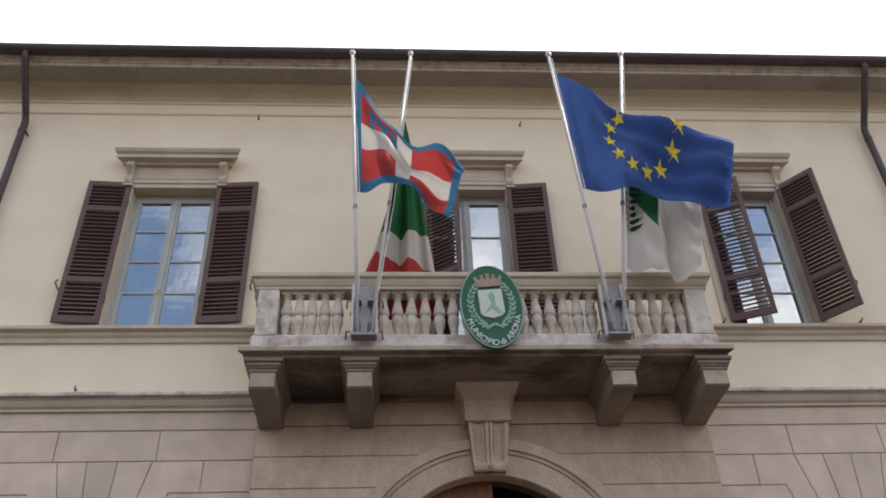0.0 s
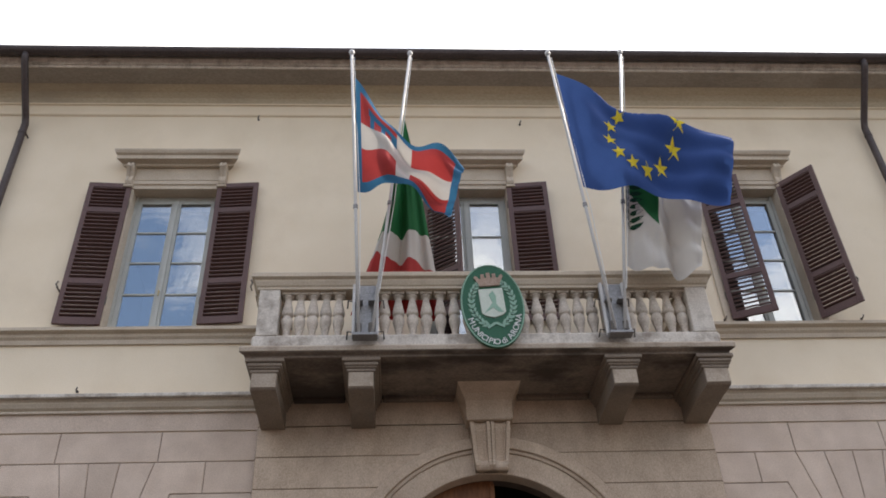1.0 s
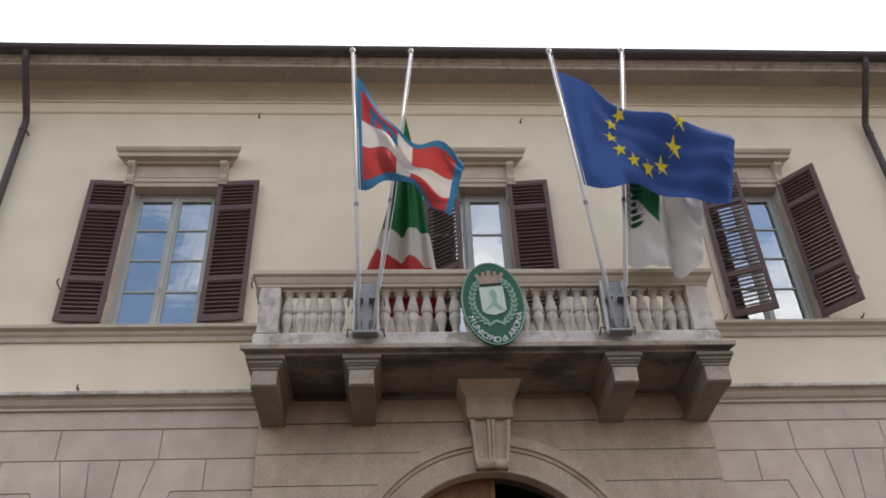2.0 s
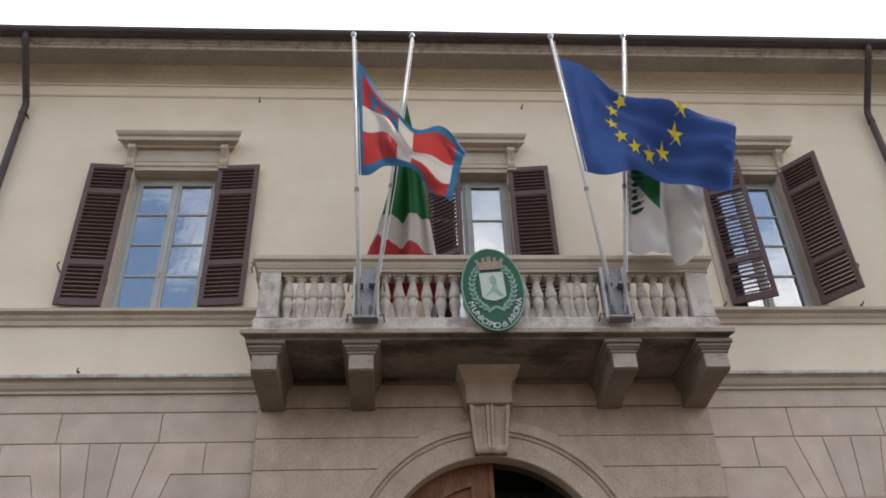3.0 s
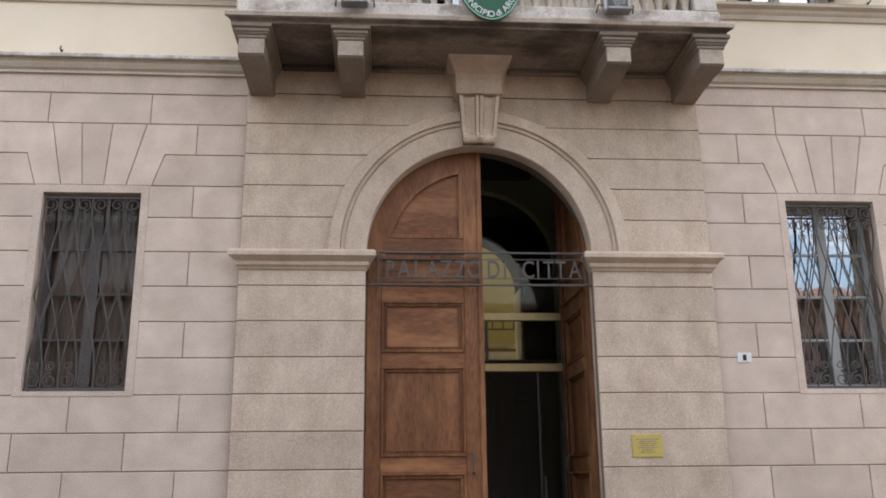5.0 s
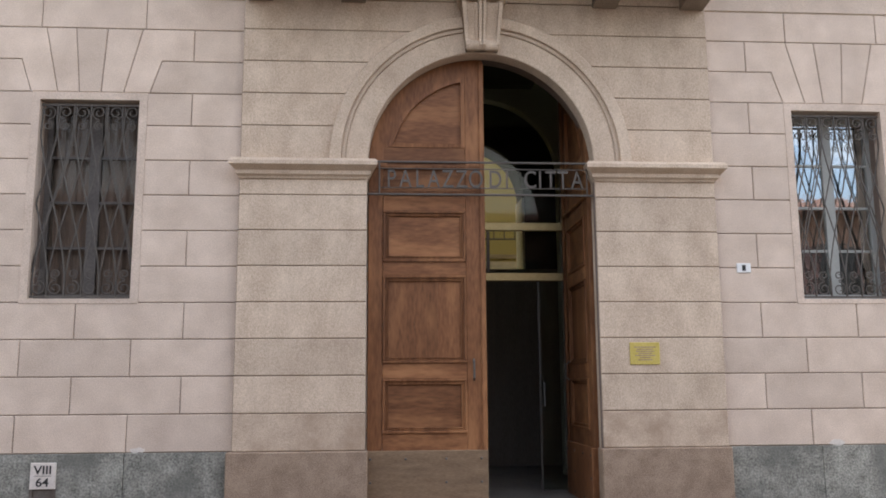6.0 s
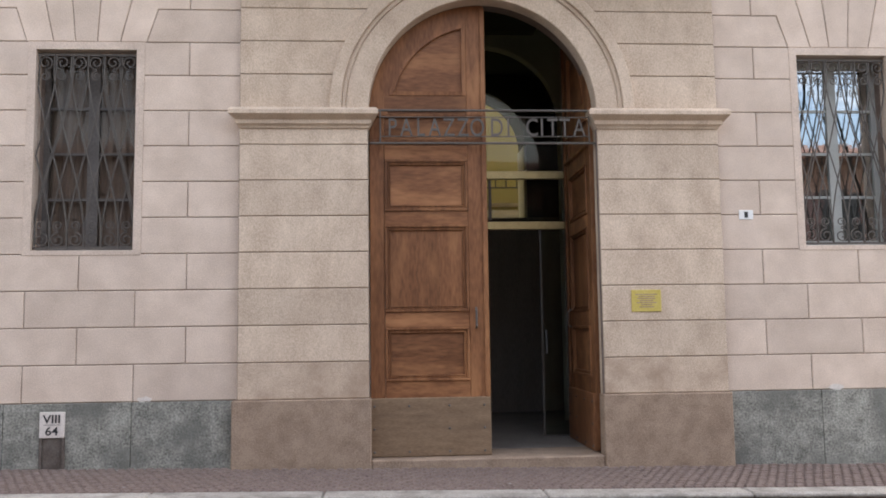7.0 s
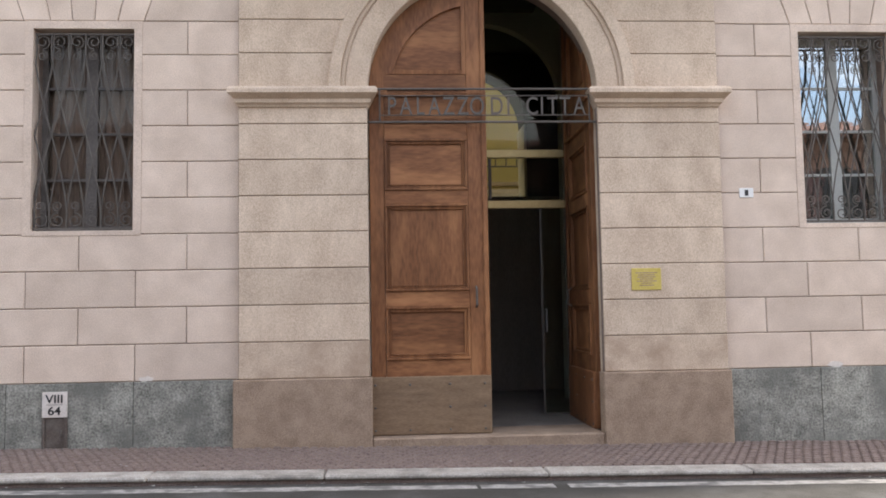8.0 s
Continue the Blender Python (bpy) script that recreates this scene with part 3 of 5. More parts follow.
# ---- barred ground floor windows ----
def barred_window(index, x0, x1):
    o = thing("window_%d" % (index + 3), "ground floor window behind a wavy dark wrought iron grille", "window", "barred windows", "structure")
    bm = bmesh.new()
    f = 0.078
    for a, b in ((x0 - f, x0 + 0.006), (x1 - 0.006, x1 + f)):
        box(bm, a, b, -0.004, 0.16, GZ0 - 0.02, GZ1 + f)
    box(bm, x0 + 0.006, x1 - 0.006, -0.004, 0.16, GZ1 - 0.006, GZ1 + f)
    part("surround", bm, M_STONE, o)
    part("window_sill", B(x0 - f, x1 + f, -0.006, 0.2, GZ0 - 0.05, GZ0 + 0.004, bevel=0.004), M_STONE, o)
    bm = bmesh.new()
    for a, b in ((x0, x0 + 0.06), (x1 - 0.06, x1), ((x0 + x1) / 2 - 0.06, (x0 + x1) / 2 + 0.06)):
        box(bm, a, b, 0.28, 0.34, GZ0, GZ1)
    for a, b in ((GZ0, GZ0 + 0.08), (GZ1 - 0.08, GZ1)):
        box(bm, x0 + 0.06, x1 - 0.06, 0.285, 0.335, a, b)
    part("window_frame", bm, M_SASH if index == 2 else M_FRAMEBROWN, o)
    for a, b in ((x0 + 0.06, (x0 + x1) / 2 - 0.06), ((x0 + x1) / 2 + 0.06, x1 - 0.06)):
        for k in range(4):
            c, d = GZ0 + 0.08 + k * (GZ1 - GZ0 - 0.16) / 4, GZ0 + 0.08 + (k + 1) * (GZ1 - GZ0 - 0.16) / 4
            p = part("pane", B(a, b, 0.305, 0.311, c, d), M_GLASS if index == 2 else M_DIMGLASS, o)
            p.visible_shadow = False
            if k:
                part("glazing_bar", B(a, b, 0.29, 0.33, c - 0.014, c + 0.014), M_SASH if index == 2 else M_FRAMEBROWN, o)
    if index == 1:
        bm = bmesh.new()
        n = 60
        top = [bm.verts.new((x0 + (x1 - x0) * i / n, 0.37 + 0.015 * math.sin(i * 0.9) + 0.008 * math.sin(i * 2.3), GZ1 + 0.1)) for i in range(n + 1)]
        low = [bm.verts.new((q.co.x, q.co.y, GZ0 - 0.1)) for q in top]
        for i in range(n):
            bm.faces.new((top[i], top[i + 1], low[i + 1], low[i]))
        part("curtain", bm, M_CURTAIN, o, "grey hanging curtain", smooth=True)
    # Room box, its lack of light put into a near-black colour.
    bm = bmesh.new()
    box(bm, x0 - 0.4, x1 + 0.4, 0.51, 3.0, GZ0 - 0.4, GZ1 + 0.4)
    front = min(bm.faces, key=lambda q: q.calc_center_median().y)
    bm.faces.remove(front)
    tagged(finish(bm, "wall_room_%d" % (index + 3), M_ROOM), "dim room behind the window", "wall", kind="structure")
    # grille: waving bars that cross, scrolls at head and foot
    g = thing("window_grille", "dark wrought iron grille of crossing wavy bars with scrolls", "grille", "window grilles")
    w, y = x1 - x0, 0.06
    for z in (GZ0 + 0.03, GZ1 - 0.05):
        part("rail", B(x0, x1, y - 0.008, y + 0.008, z - 0.012, z + 0.012), M_IRON, g)
    n = 6
    for i in range(n + 1):
        for s in (-1, 1):
            xc = x0 + w * i / n
            pts = []
            for k in range(37):
                q = k / 36
                e = min(max((q - 0.10) / 0.80, 0.0), 1.0)
                e = 0.55 * e * e * (3 - 2 * e) + 0.45 * e
                x = xc + s * 2 * w / n * e
                x = 2 * (x0 + 0.012) - x if x < x0 + 0.012 else x
                x = 2 * (x1 - 0.012) - x if x > x1 - 0.012 else x
                pts.append((x, y + s * 0.008, GZ0 + 0.03 + (GZ1 - GZ0 - 0.08) * q))
            part("wavy_bar", tube(bmesh.new(), pts, 0.0085, 6), M_IRON, g)
    for i in range(n):
        for z, up, r0 in ((GZ0 + 0.12, 1, 0.08), (GZ1 - 0.14, -1, 0.08), (GZ0 + 0.27, -1, 0.055), (GZ1 - 0.29, 1, 0.055)):
            pts = []
            for k in range(22):
                a = k / 21 * 2 * math.pi * 1.5
                r = r0 * (1 - 0.75 * k / 21)
                pts.append((x0 + w * (i + 0.5) / n + (1 if i % 2 else -1) * r * math.cos(a + 1.5), y - 0.016, z + up * r * math.sin(a + 1.5)))
            part("scroll", tube(bmesh.new(), pts, 0.007, 6), M_IRON, g)
    return o


for i, (a, b) in enumerate(GRILLES):
    barred_window(i + 1, a, b)


# ---- portal ----
portal = thing("portal_surround", "beige stone portal with moulded arch, imposts and a scrolled keystone", "portal", kind="structure")
# archivolt: a flat ring with two raised outer rolls
def ring(r0, r1, y0, y1, n=48):
    bm = bmesh.new()
    rows = []
    for i in range(n + 1):
        a = math.pi * i / n
        rows.append([bm.verts.new((DOOR_X + r * math.cos(a), y, SPRING + r * math.sin(a))) for r, y in ((r0, y1), (r0, y0 + 0.008), (r0 + 0.008, y0), (r1 - 0.008, y0), (r1, y0 + 0.008), (r1, y1))])
    for a, b in zip(rows, rows[1:]):
        for k in range(5):
            bm.faces.new((a[k], a[k + 1], b[k + 1], b[k]))
    bm.faces.new(rows[0])
    bm.faces.new(rows[-1][::-1])
    return bm


part("archivolt", ring(1.243, 1.49, -0.105, 0.095), M_PORTAL, portal)
part("archivolt_fillet", ring(1.49, 1.535, -0.125, -0.06), M_PORTAL, portal)
part("archivolt_roll", ring(1.535, 1.662, -0.155, -0.06), M_PORTAL, portal)
for s, (a, b) in enumerate(((-1.94, -0.46), (2.04, 3.49))):
    prof = [(0.085, 3.557), (-0.10, 3.557), (-0.11, 3.577), (-0.14, 3.597), (-0.14, 3.637), (-0.19, 3.667), (-0.22, 3.687), (-0.22, 3.727), (-0.19, 3.76), (0.085, 3.76)]
    bm = bmesh.new()
    inner = 0.11
    outer = 0.10
    left, right = (outer, inner) if s == 0 else (inner, outer)
    x0, x1 = (PX0, DOOR_X - DOOR_R) if s == 0 else (DOOR_X + DOOR_R, PX1)
    # returns on both ends follow the profile
    va, vb = [], []
    for y, z in prof:
        k = {3.557: 0.0, 3.577: 0.08, 3.597: 0.33, 3.637: 0.33, 3.667: 0.75, 3.687: 1.0, 3.727: 1.0, 3.76: 0.8}[z]
        va.append(bm.verts.new((x0 - left * k, y, z)))
        vb.append(bm.verts.new((x1 + right * k, y, z)))
    n = len(prof)
    for i in range(n):
        bm.faces.new((va[i], va[(i + 1) % n], vb[(i + 1) % n], vb[i]))
    bm.faces.new(va)
    bm.faces.new(vb[::-1])
    part("impost", bm, M_PORTAL, portal)
    a, b = (-1.88, -0.44) if s == 0 else (2.02, 3.42)
    part("base_block", B(a, b, -0.115, 0.09, ground_z(b) - 0.1, 0.68, bevel=0.012), M_BASE, portal, "brown granite base block")
# keystone scroll and the corbel above it
KX = 0.80
def flared(side, width, strips=((-0.5, 0.5, 0.0),)):
    """A block whose width follows its height; strips stand proud of its front."""
    bm = bmesh.new()
    for dx0, dx1, dy in strips:
        a, b = [], []
        for y, z in side:
            w = width(z)
            a.append(bm.verts.new((KX + dx0 * w, y - dy if y < 0 else y, z)))
            b.append(bm.verts.new((KX + dx1 * w, y - dy if y < 0 else y, z)))
        for i in range(len(side)):
            j = (i + 1) % len(side)
            bm.faces.new((a[i], a[j], b[j], b[i]))
        bm.faces.new(a)
        bm.faces.new(b[::-1])
    return bm


side = [(0.10, 5.555), (-0.25, 5.555), (-0.275, 5.52), (-0.27, 5.44), (-0.235, 5.30), (-0.205, 5.18), (-0.20, 5.12), (-0.22, 5.09), (-0.22, 5.05), (-0.19, 5.02), (0.10, 5.02)]
bm = flared(side, lambda z: 0.36 + (z - 5.02) * 0.19, ((-0.5, 0.5, 0.0), (-0.5, -0.40, 0.040), (-0.385, -0.34, 0.020), (-0.20, -0.12, 0.014), (-0.10, -0.012, 0.045), (0.012, 0.10, 0.045), (0.12, 0.20, 0.014), (0.34, 0.385, 0.020), (0.40, 0.5, 0.040)))
for x, r, w in ((-0.105, 0.055, 0.068), (0.0, 0.048, 0.030), (0.105, 0.055, 0.068)):
    tube(bm, [(KX + x - w, -0.195, 5.055), (KX + x - w * 0.6, -0.20, 5.055), (KX + x + w * 0.6, -0.20, 5.055), (KX + x + w, -0.195, 5.055)], r, 12)
part("keystone", bm, M_PORTAL, portal, "scrolled keystone")
part("keystone_cap", B(KX - 0.265, KX + 0.265, -0.335, 0.0, 5.556, 5.595, bevel=0.01), M_PORTAL, portal)
side = [(0.0, 5.596), (-0.30, 5.596), (-0.305, 5.72), (-0.325, 5.80), (-0.37, 5.87), (-0.45, 5.925), (-0.50, 5.951), (0.0, 5.951)]
part("corbel", flared(side, lambda z: 0.52 + 0.20 * max(0.0, (z - 5.76) / 0.19) ** 1.6), M_PORTAL, portal, "flared corbel under the balcony slab")
part("portal_head", B(PX0, PX1, PY, 0.0, 5.628, 5.95), M_PORTAL, portal)
part("doorstep", B(-0.44, 2.02, -0.10, 0.6, -0.25, 0.045, bevel=0.015), M_BASE, portal, "worn brown stone doorstep")

# ---- balcony ----
BX0, BX1, BF = -1.915, 3.46, -1.136
balcony = thing("balcony", "weathered stone balcony with turned balusters on heavy brackets", "balcony", kind="structure")
slab_profile = [(0.0, 5.952), (BF + 0.06, 5.952), (BF + 0.05, 5.97), (BF, 5.99), (BF, 6.05), (BF + 0.03, 6.07), (0.0, 6.09)]
bm = bmesh.new()
a, b = [], []
for y, z in slab_profile:
    k = {5.952: 0.05, 5.97: 0.05, 5.99: 0.0, 6.05: 0.0, 6.07: 0.03, 6.09: 0.05}[z]
    a.append(bm.verts.new((BX0 + k, y, z)))
    b.append(bm.verts.new((BX1 - k, y, z)))
for i in range(len(slab_profile)):
    j = (i + 1) % len(slab_profile)
    bm.faces.new((a[i], a[j], b[j], b[i]))
bm.faces.new(a)
bm.faces.new(b[::-1])
part("slab", bm, M_UNDER, balcony, "stone slab with dark stains, coloured darker for the shade beneath")
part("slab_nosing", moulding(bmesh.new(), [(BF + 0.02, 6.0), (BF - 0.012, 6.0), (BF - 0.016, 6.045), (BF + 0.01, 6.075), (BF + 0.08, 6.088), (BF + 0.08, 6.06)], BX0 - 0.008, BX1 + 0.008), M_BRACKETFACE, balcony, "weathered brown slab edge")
bm = bmesh.new()
box(bm, BX0 + 0.09, BX1 - 0.09, BF + 0.08, BF + 0.32, 6.08, 6.25, 0.02)
box(bm, BX0 + 0.09, BX0 + 0.33, BF + 0.321, 0.0, 6.08, 6.25)
box(bm, BX1 - 0.33, BX1 - 0.09, BF + 0.321, 0.0, 6.08, 6.25)
part("plinth", bm, M_PLINTH, balcony)
rail = [(0.118, 6.85), (0.118, 6.88), (0.132, 6.895), (0.15, 6.94), (0.15, 6.965), (0.186, 6.985), (0.186, 7.035), (0.17, 7.05)]
RY = BF + 0.20
bm = bmesh.new()
rings = []
for h, z in rail:
    rings.append([bm.verts.new((x, y, z)) for x, y in ((BX0 + 0.216 - h, RY - h), (BX1 - 0.216 + h, RY - h), (BX1 - 0.216 + h, RY + h), (BX0 + 0.216 - h, RY + h))])
for u, w in zip(rings, rings[1:]):
    for i in range(4):
        bm.faces.new((u[i], u[(i + 1) % 4], w[(i + 1) % 4], w[i]))
bm.faces.new(rings[0])
bm.faces.new(rings[-1])
part("handrail", bm, M_TRIM, balcony)
for x in (BX0 + 0.20, BX1 - 0.20):
    bm = bmesh.new()
    box(bm, x - 0.15, x + 0.15, BF + 0.39, 0.0, 6.852, 6.96)
    box(bm, x - 0.178, x + 0.178, BF + 0.39, 0.0, 6.961, 7.046)
    part("side_handrail", bm, M_TRIM, balcony)
POSTS = ((-1.79, -1.56), (3.09, 3.34))
for a, b in POSTS:
    part("post", B(a, b, RY - 0.115, RY + 0.115, 6.25, 6.85, bevel=0.008), M_PLINTH, balcony, "square corner post")
for a, b in ((-0.72, -0.46), (2.11, 2.36)):
    part("pier", B(a, b, RY - 0.09, RY + 0.09, 6.25, 6.85, bevel=0.006), M_BALUSTER, balcony)
prof = [(0.040, 0.028), (0.034, 0.045), (0.033, 0.075), (0.041, 0.125), (0.054, 0.18), (0.062, 0.225), (0.060, 0.262), (0.048, 0.286), (0.045, 0.296), (0.056, 0.304), (0.064, 0.322), (0.063, 0.345), (0.055, 0.395), (0.043, 0.455), (0.035, 0.50), (0.034, 0.525), (0.046, 0.537), (0.055, 0.553), (0.057, 0.566)]
xs = [-1.475, -1.335, -1.19, -1.045, -0.90] + [-0.385 + 0.1585 * i for i in range(16)] + [2.43, 2.575, 2.73, 2.885, 3.03]
first = None
rb = random.Random(4)
for x in xs:
    m = pose(x, RY, 6.25, 0, 0, rb.choice((0, 90, 180, 270)) + rb.uniform(-3, 3))
    if first is None:
        bm = lathe(bmesh.new(), [(r * 1.08, z) for r, z in prof], n=16)
        box(bm, -0.066, 0.066, -0.066, 0.066, 0.0, 0.0285, 0.004)
        box(bm, -0.070, 0.070, -0.070, 0.070, 0.5655, 0.60, 0.004)
        first = part("baluster", bm, M_BALUSTER, balcony, smooth=True)
        first.data.polygons.foreach_set("use_smooth", [len(q.vertices) == 4 and abs(q.normal.z) < 0.98 and q.area < 0.002 for q in first.data.polygons])
        first.matrix_basis = m
    else:
        again(first, balcony, m)
for x in (BX0 + 0.20, BX1 - 0.20):
    for k in range(4):
        again(first, balcony, pose(x, RY + 0.24 + 0.16 * k, 6.25, 0, 0, rb.choice((0, 90, 180, 270))))
for x0, x1 in ((-1.79, -1.52), (-0.765, -0.495), (2.085, 2.355), (3.10, 3.37)):
    side = [(0.0, 5.80), (-1.02, 5.80), (-1.02, 5.635), (-1.012, 5.615), (-0.99, 5.605), (-0.7, 5.612), (-0.35, 5.60), (-0.12, 5.585), (0.0, 5.585)]
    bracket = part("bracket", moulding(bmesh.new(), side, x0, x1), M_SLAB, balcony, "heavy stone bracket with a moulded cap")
    # Thin front plate in a paler stone than the bracket's sides.
    part("bracket_face", B(x0 + 0.006, x1 - 0.006, -1.030, -1.019, 5.628, 5.796, bevel=0.003), M_BRACKETFACE, bracket, "pale front face")
    bm = bmesh.new()
    for grow, za, zb in ((0.018, 5.801, 5.838), (0.034, 5.8385, 5.862), (0.048, 5.8625, 5.905), (0.072, 5.9055, 5.951)):
        box(bm, x0 - grow, x1 + grow, -1.02 - grow, 0.0, za, zb, 0.009)
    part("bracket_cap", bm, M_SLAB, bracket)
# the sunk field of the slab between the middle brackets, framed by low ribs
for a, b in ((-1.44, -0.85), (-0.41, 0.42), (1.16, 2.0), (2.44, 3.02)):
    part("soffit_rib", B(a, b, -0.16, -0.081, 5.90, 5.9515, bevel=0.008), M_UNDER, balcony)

# ---- oval coat of arms on the balustrade ----
arms = thing("coat_of_arms_sign", "oval green enamel municipal sign with a crowned shield", "sign")
arms.matrix_basis = pose(0.815, -1.222, 6.505, 4, -5, 0)
def oval(rx, rz, y0, y1, n=48):
    return prism(bmesh.new(), [(rx * math.cos(2 * math.pi * i / n), rz * math.sin(2 * math.pi * i / n)) for i in range(n)], y0, y1, 0.006)
part("oval_plate", oval(0.355, 0.525, -0.012, 0.02), M_GREEN, arms)
rim = bmesh.new()
tube(rim, [(0.343 * math.cos(2 * math.pi * i / 48), -0.012, 0.513 * math.sin(2 * math.pi * i / 48)) for i in range(49)], 0.009, 6)
part("rim", rim, M_PALEGREEN, arms)
part("shield", prism(bmesh.new(), ccw([(-0.135, 0.20), (-0.135, -0.10), (-0.10, -0.135), (0.0, -0.165), (0.10, -0.135), (0.135, -0.10), (0.135, 0.20)]), -0.028, -0.012, 0.004), M_SHIELD, arms, "pale shield")
part("shield_charge", prism(bmesh.new(), ccw([(-0.11, -0.11), (0.0, 0.02), (-0.03, 0.12), (0.02, 0.17), (0.05, 0.10), (0.04, 0.0), (0.11, -0.11), (0.05, -0.10), (0.0, -0.04)]), -0.031, -0.028), M_PALEGREEN, arms)
bm = bmesh.new()
prism(bm, ccw([(-0.11, 0.245), (0.11, 0.245), (0.165, 0.35), (0.155, 0.375), (0.125, 0.365), (0.115, 0.335), (0.085, 0.335), (0.085, 0.39), (0.045, 0.39), (0.045, 0.34), (0.022, 0.34), (0.022, 0.405), (-0.022, 0.405), (-0.022, 0.34), (-0.045, 0.34), (-0.045, 0.39), (-0.085, 0.39), (-0.085, 0.335), (-0.115, 0.335), (-0.125, 0.365), (-0.155, 0.375), (-0.165, 0.35)]), -0.03, -0.012)
box(bm, -0.115, 0.115, -0.034, -0.012, 0.235, 0.265)
part("crown", bm, M_CROWN, arms, "bronze mural crown")
leaf = None
for s in (-1, 1):
    for k in range(11):
        q = k / 10
        a = radians(-68 + 118 * q)
        x, z = s * 0.235 * math.cos(a), 0.03 + 0.30 * math.sin(a)
        for d in (-1, 1):
            m = pose(x, -0.018, z, 0, -s * (math.degrees(a) + 8) + d * 38, 0)
            if leaf is None:
                leaf = part("leaf", prism(bmesh.new(), ccw([(-0.018, 0.0), (-0.012, 0.045), (0.0, 0.068), (0.012, 0.045), (0.018, 0.0), (0.0, -0.012)]), -0.006, 0.006), M_PALEGREEN, arms)
                leaf.matrix_basis = m
            else:
                again(leaf, arms, m)
part("ribbon", prism(bmesh.new(), ccw([(-0.10, -0.27), (-0.02, -0.22), (0.02, -0.22), (0.10, -0.27), (0.09, -0.295), (0.0, -0.245), (-0.09, -0.295)]), -0.022, -0.012), M_PALEGREEN, arms)
words = "MUNICIPIO di ARONA"
widths = {"M": 1.25, "I": 0.45, "i": 0.42, " ": 0.5, "d": 0.85}
total = sum(widths.get(c, 1.0) for c in words)
run = 0.0
for c in words:
    w = widths.get(c, 1.0)
    q = (run + w / 2) / total
    run += w
    if c == " ":
        continue
    a = radians(197 + 146 * q)
    rx, rz = 0.285, 0.455
    x, z = rx * math.cos(a), rz * math.sin(a)
    tilt = math.degrees(math.atan2(rz * math.cos(a), -rx * math.sin(a)))
    lettering("letter", c, 0.095, 0.003, M_WHITE, arms, pose(x, -0.016, z, 0, 0, 0) @ pose(0, 0, 0, 0, -tilt, 0) @ pose(0, 0, -0.032, 90, 0, 0))


# ---- entrance hall ----
hall = thing("wall_hall", "dim plastered entrance hall with an arch leading to a court", "hall", kind="structure")
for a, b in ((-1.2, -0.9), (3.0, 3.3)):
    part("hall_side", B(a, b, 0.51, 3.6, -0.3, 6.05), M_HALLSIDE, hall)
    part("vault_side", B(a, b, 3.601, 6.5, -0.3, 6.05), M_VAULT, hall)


def arched(x0, x1, z0, z1, cx, zc, r, low, y0, y1, mat):
    """A wall with an arched opening from low up to the crown."""
    arc = [(cx + r * math.cos(a), zc + r * math.sin(a)) for a in np.linspace(0, math.pi, 28)]
    poly = [(cx + r, low)] + arc + [(cx - r, low), (x0, low), (x0, z1), (x1, z1), (x1, low)]
    bm = prism(bmesh.new(), ccw(poly), y0, y1)
    if low > z0:
        box(bm, x0, x1, y0, y1, z0, low - 0.001)
    return part("arched_wall", bm, mat, hall)


arched(-0.89, 2.99, -0.3, 6.04, 1.18, 4.52, 1.19, 0.031, 3.5, 3.7, M_DARK)
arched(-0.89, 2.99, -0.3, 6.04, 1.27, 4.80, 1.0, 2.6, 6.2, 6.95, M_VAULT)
part("hall_ceiling", B(-1.2, 3.3, 0.51, 3.6, 6.06, 6.15), M_DARK, hall)
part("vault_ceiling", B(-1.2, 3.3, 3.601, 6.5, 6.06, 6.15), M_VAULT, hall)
# Pale strip on the dark jamb: the court's light put into colour.
part("arch_reveal", B(2.250, 2.29, 6.19, 6.96, 2.61, 4.75), M_DARK, hall, "court arch jamb painted pale for the court's light")
tagged(finish(B(-1.2, 3.3, 0.61, 6.19, -0.2, 0.042), "floor_hall", M_LOBBY), "worn stone floor of the entrance hall", "floor", kind="structure")
court = finish(B(-6, 8, 11.0, 11.3, -0.3, 15.0), "wall_court", material("pale_court_plaster", (0.40, 0.325, 0.12), (0.48, 0.395, 0.165), 1.5, 0.9, 0.1))
# Unseen side walls, added to keep sky light out of the court.
for i, x in enumerate((-6.3, 8.0)):
    tagged(finish(B(x, x + 0.3, 6.96, 11.3, -0.3, 15.0), "wall_court_side_%d" % (i + 1), M_CREAM), "unseen plain side wall added to dim the court", "wall", kind="structure")
tagged(court, "pale yellow-green court wall behind the hall", "wall", kind="structure")
gallery = thing("court_gallery", "pale stone gallery with a dark iron rail across the court", "gallery", kind="structure")
part("gallery_slab", moulding(bmesh.new(), [(11.0, 4.02), (10.72, 4.02), (10.66, 4.10), (10.66, 4.20), (11.0, 4.20)], -2.0, 6.0), M_TRIM, gallery)
part("gallery_band", moulding(bmesh.new(), [(11.0, 4.32), (10.90, 4.32), (10.88, 4.40), (11.0, 4.40)], -2.0, 6.0), M_TRIM, gallery)
for z in (4.74, 4.97):
    part("rail", tube(bmesh.new(), [(-2.0, 10.7, z), (3.3, 10.7, z)], 0.02, 6), M_IRON, gallery)
for i in range(22):
    part("upright", tube(bmesh.new(), [(-1.95 + 0.25 * i, 10.7, 4.74 if i < 21 else 4.2), (-1.95 + 0.25 * i, 10.7, 4.97)], 0.016, 6), M_IRON, gallery)
for i, (a, b) in enumerate(((XL + 0.31, -1.21), (3.31, XR - 0.31))):
    tagged(finish(B(a, b, 6.2, 6.5, -1.0, 13.5), "wall_rear_%d" % (i + 1), M_CREAM), "plain plaster rear wall", "wall", kind="structure")

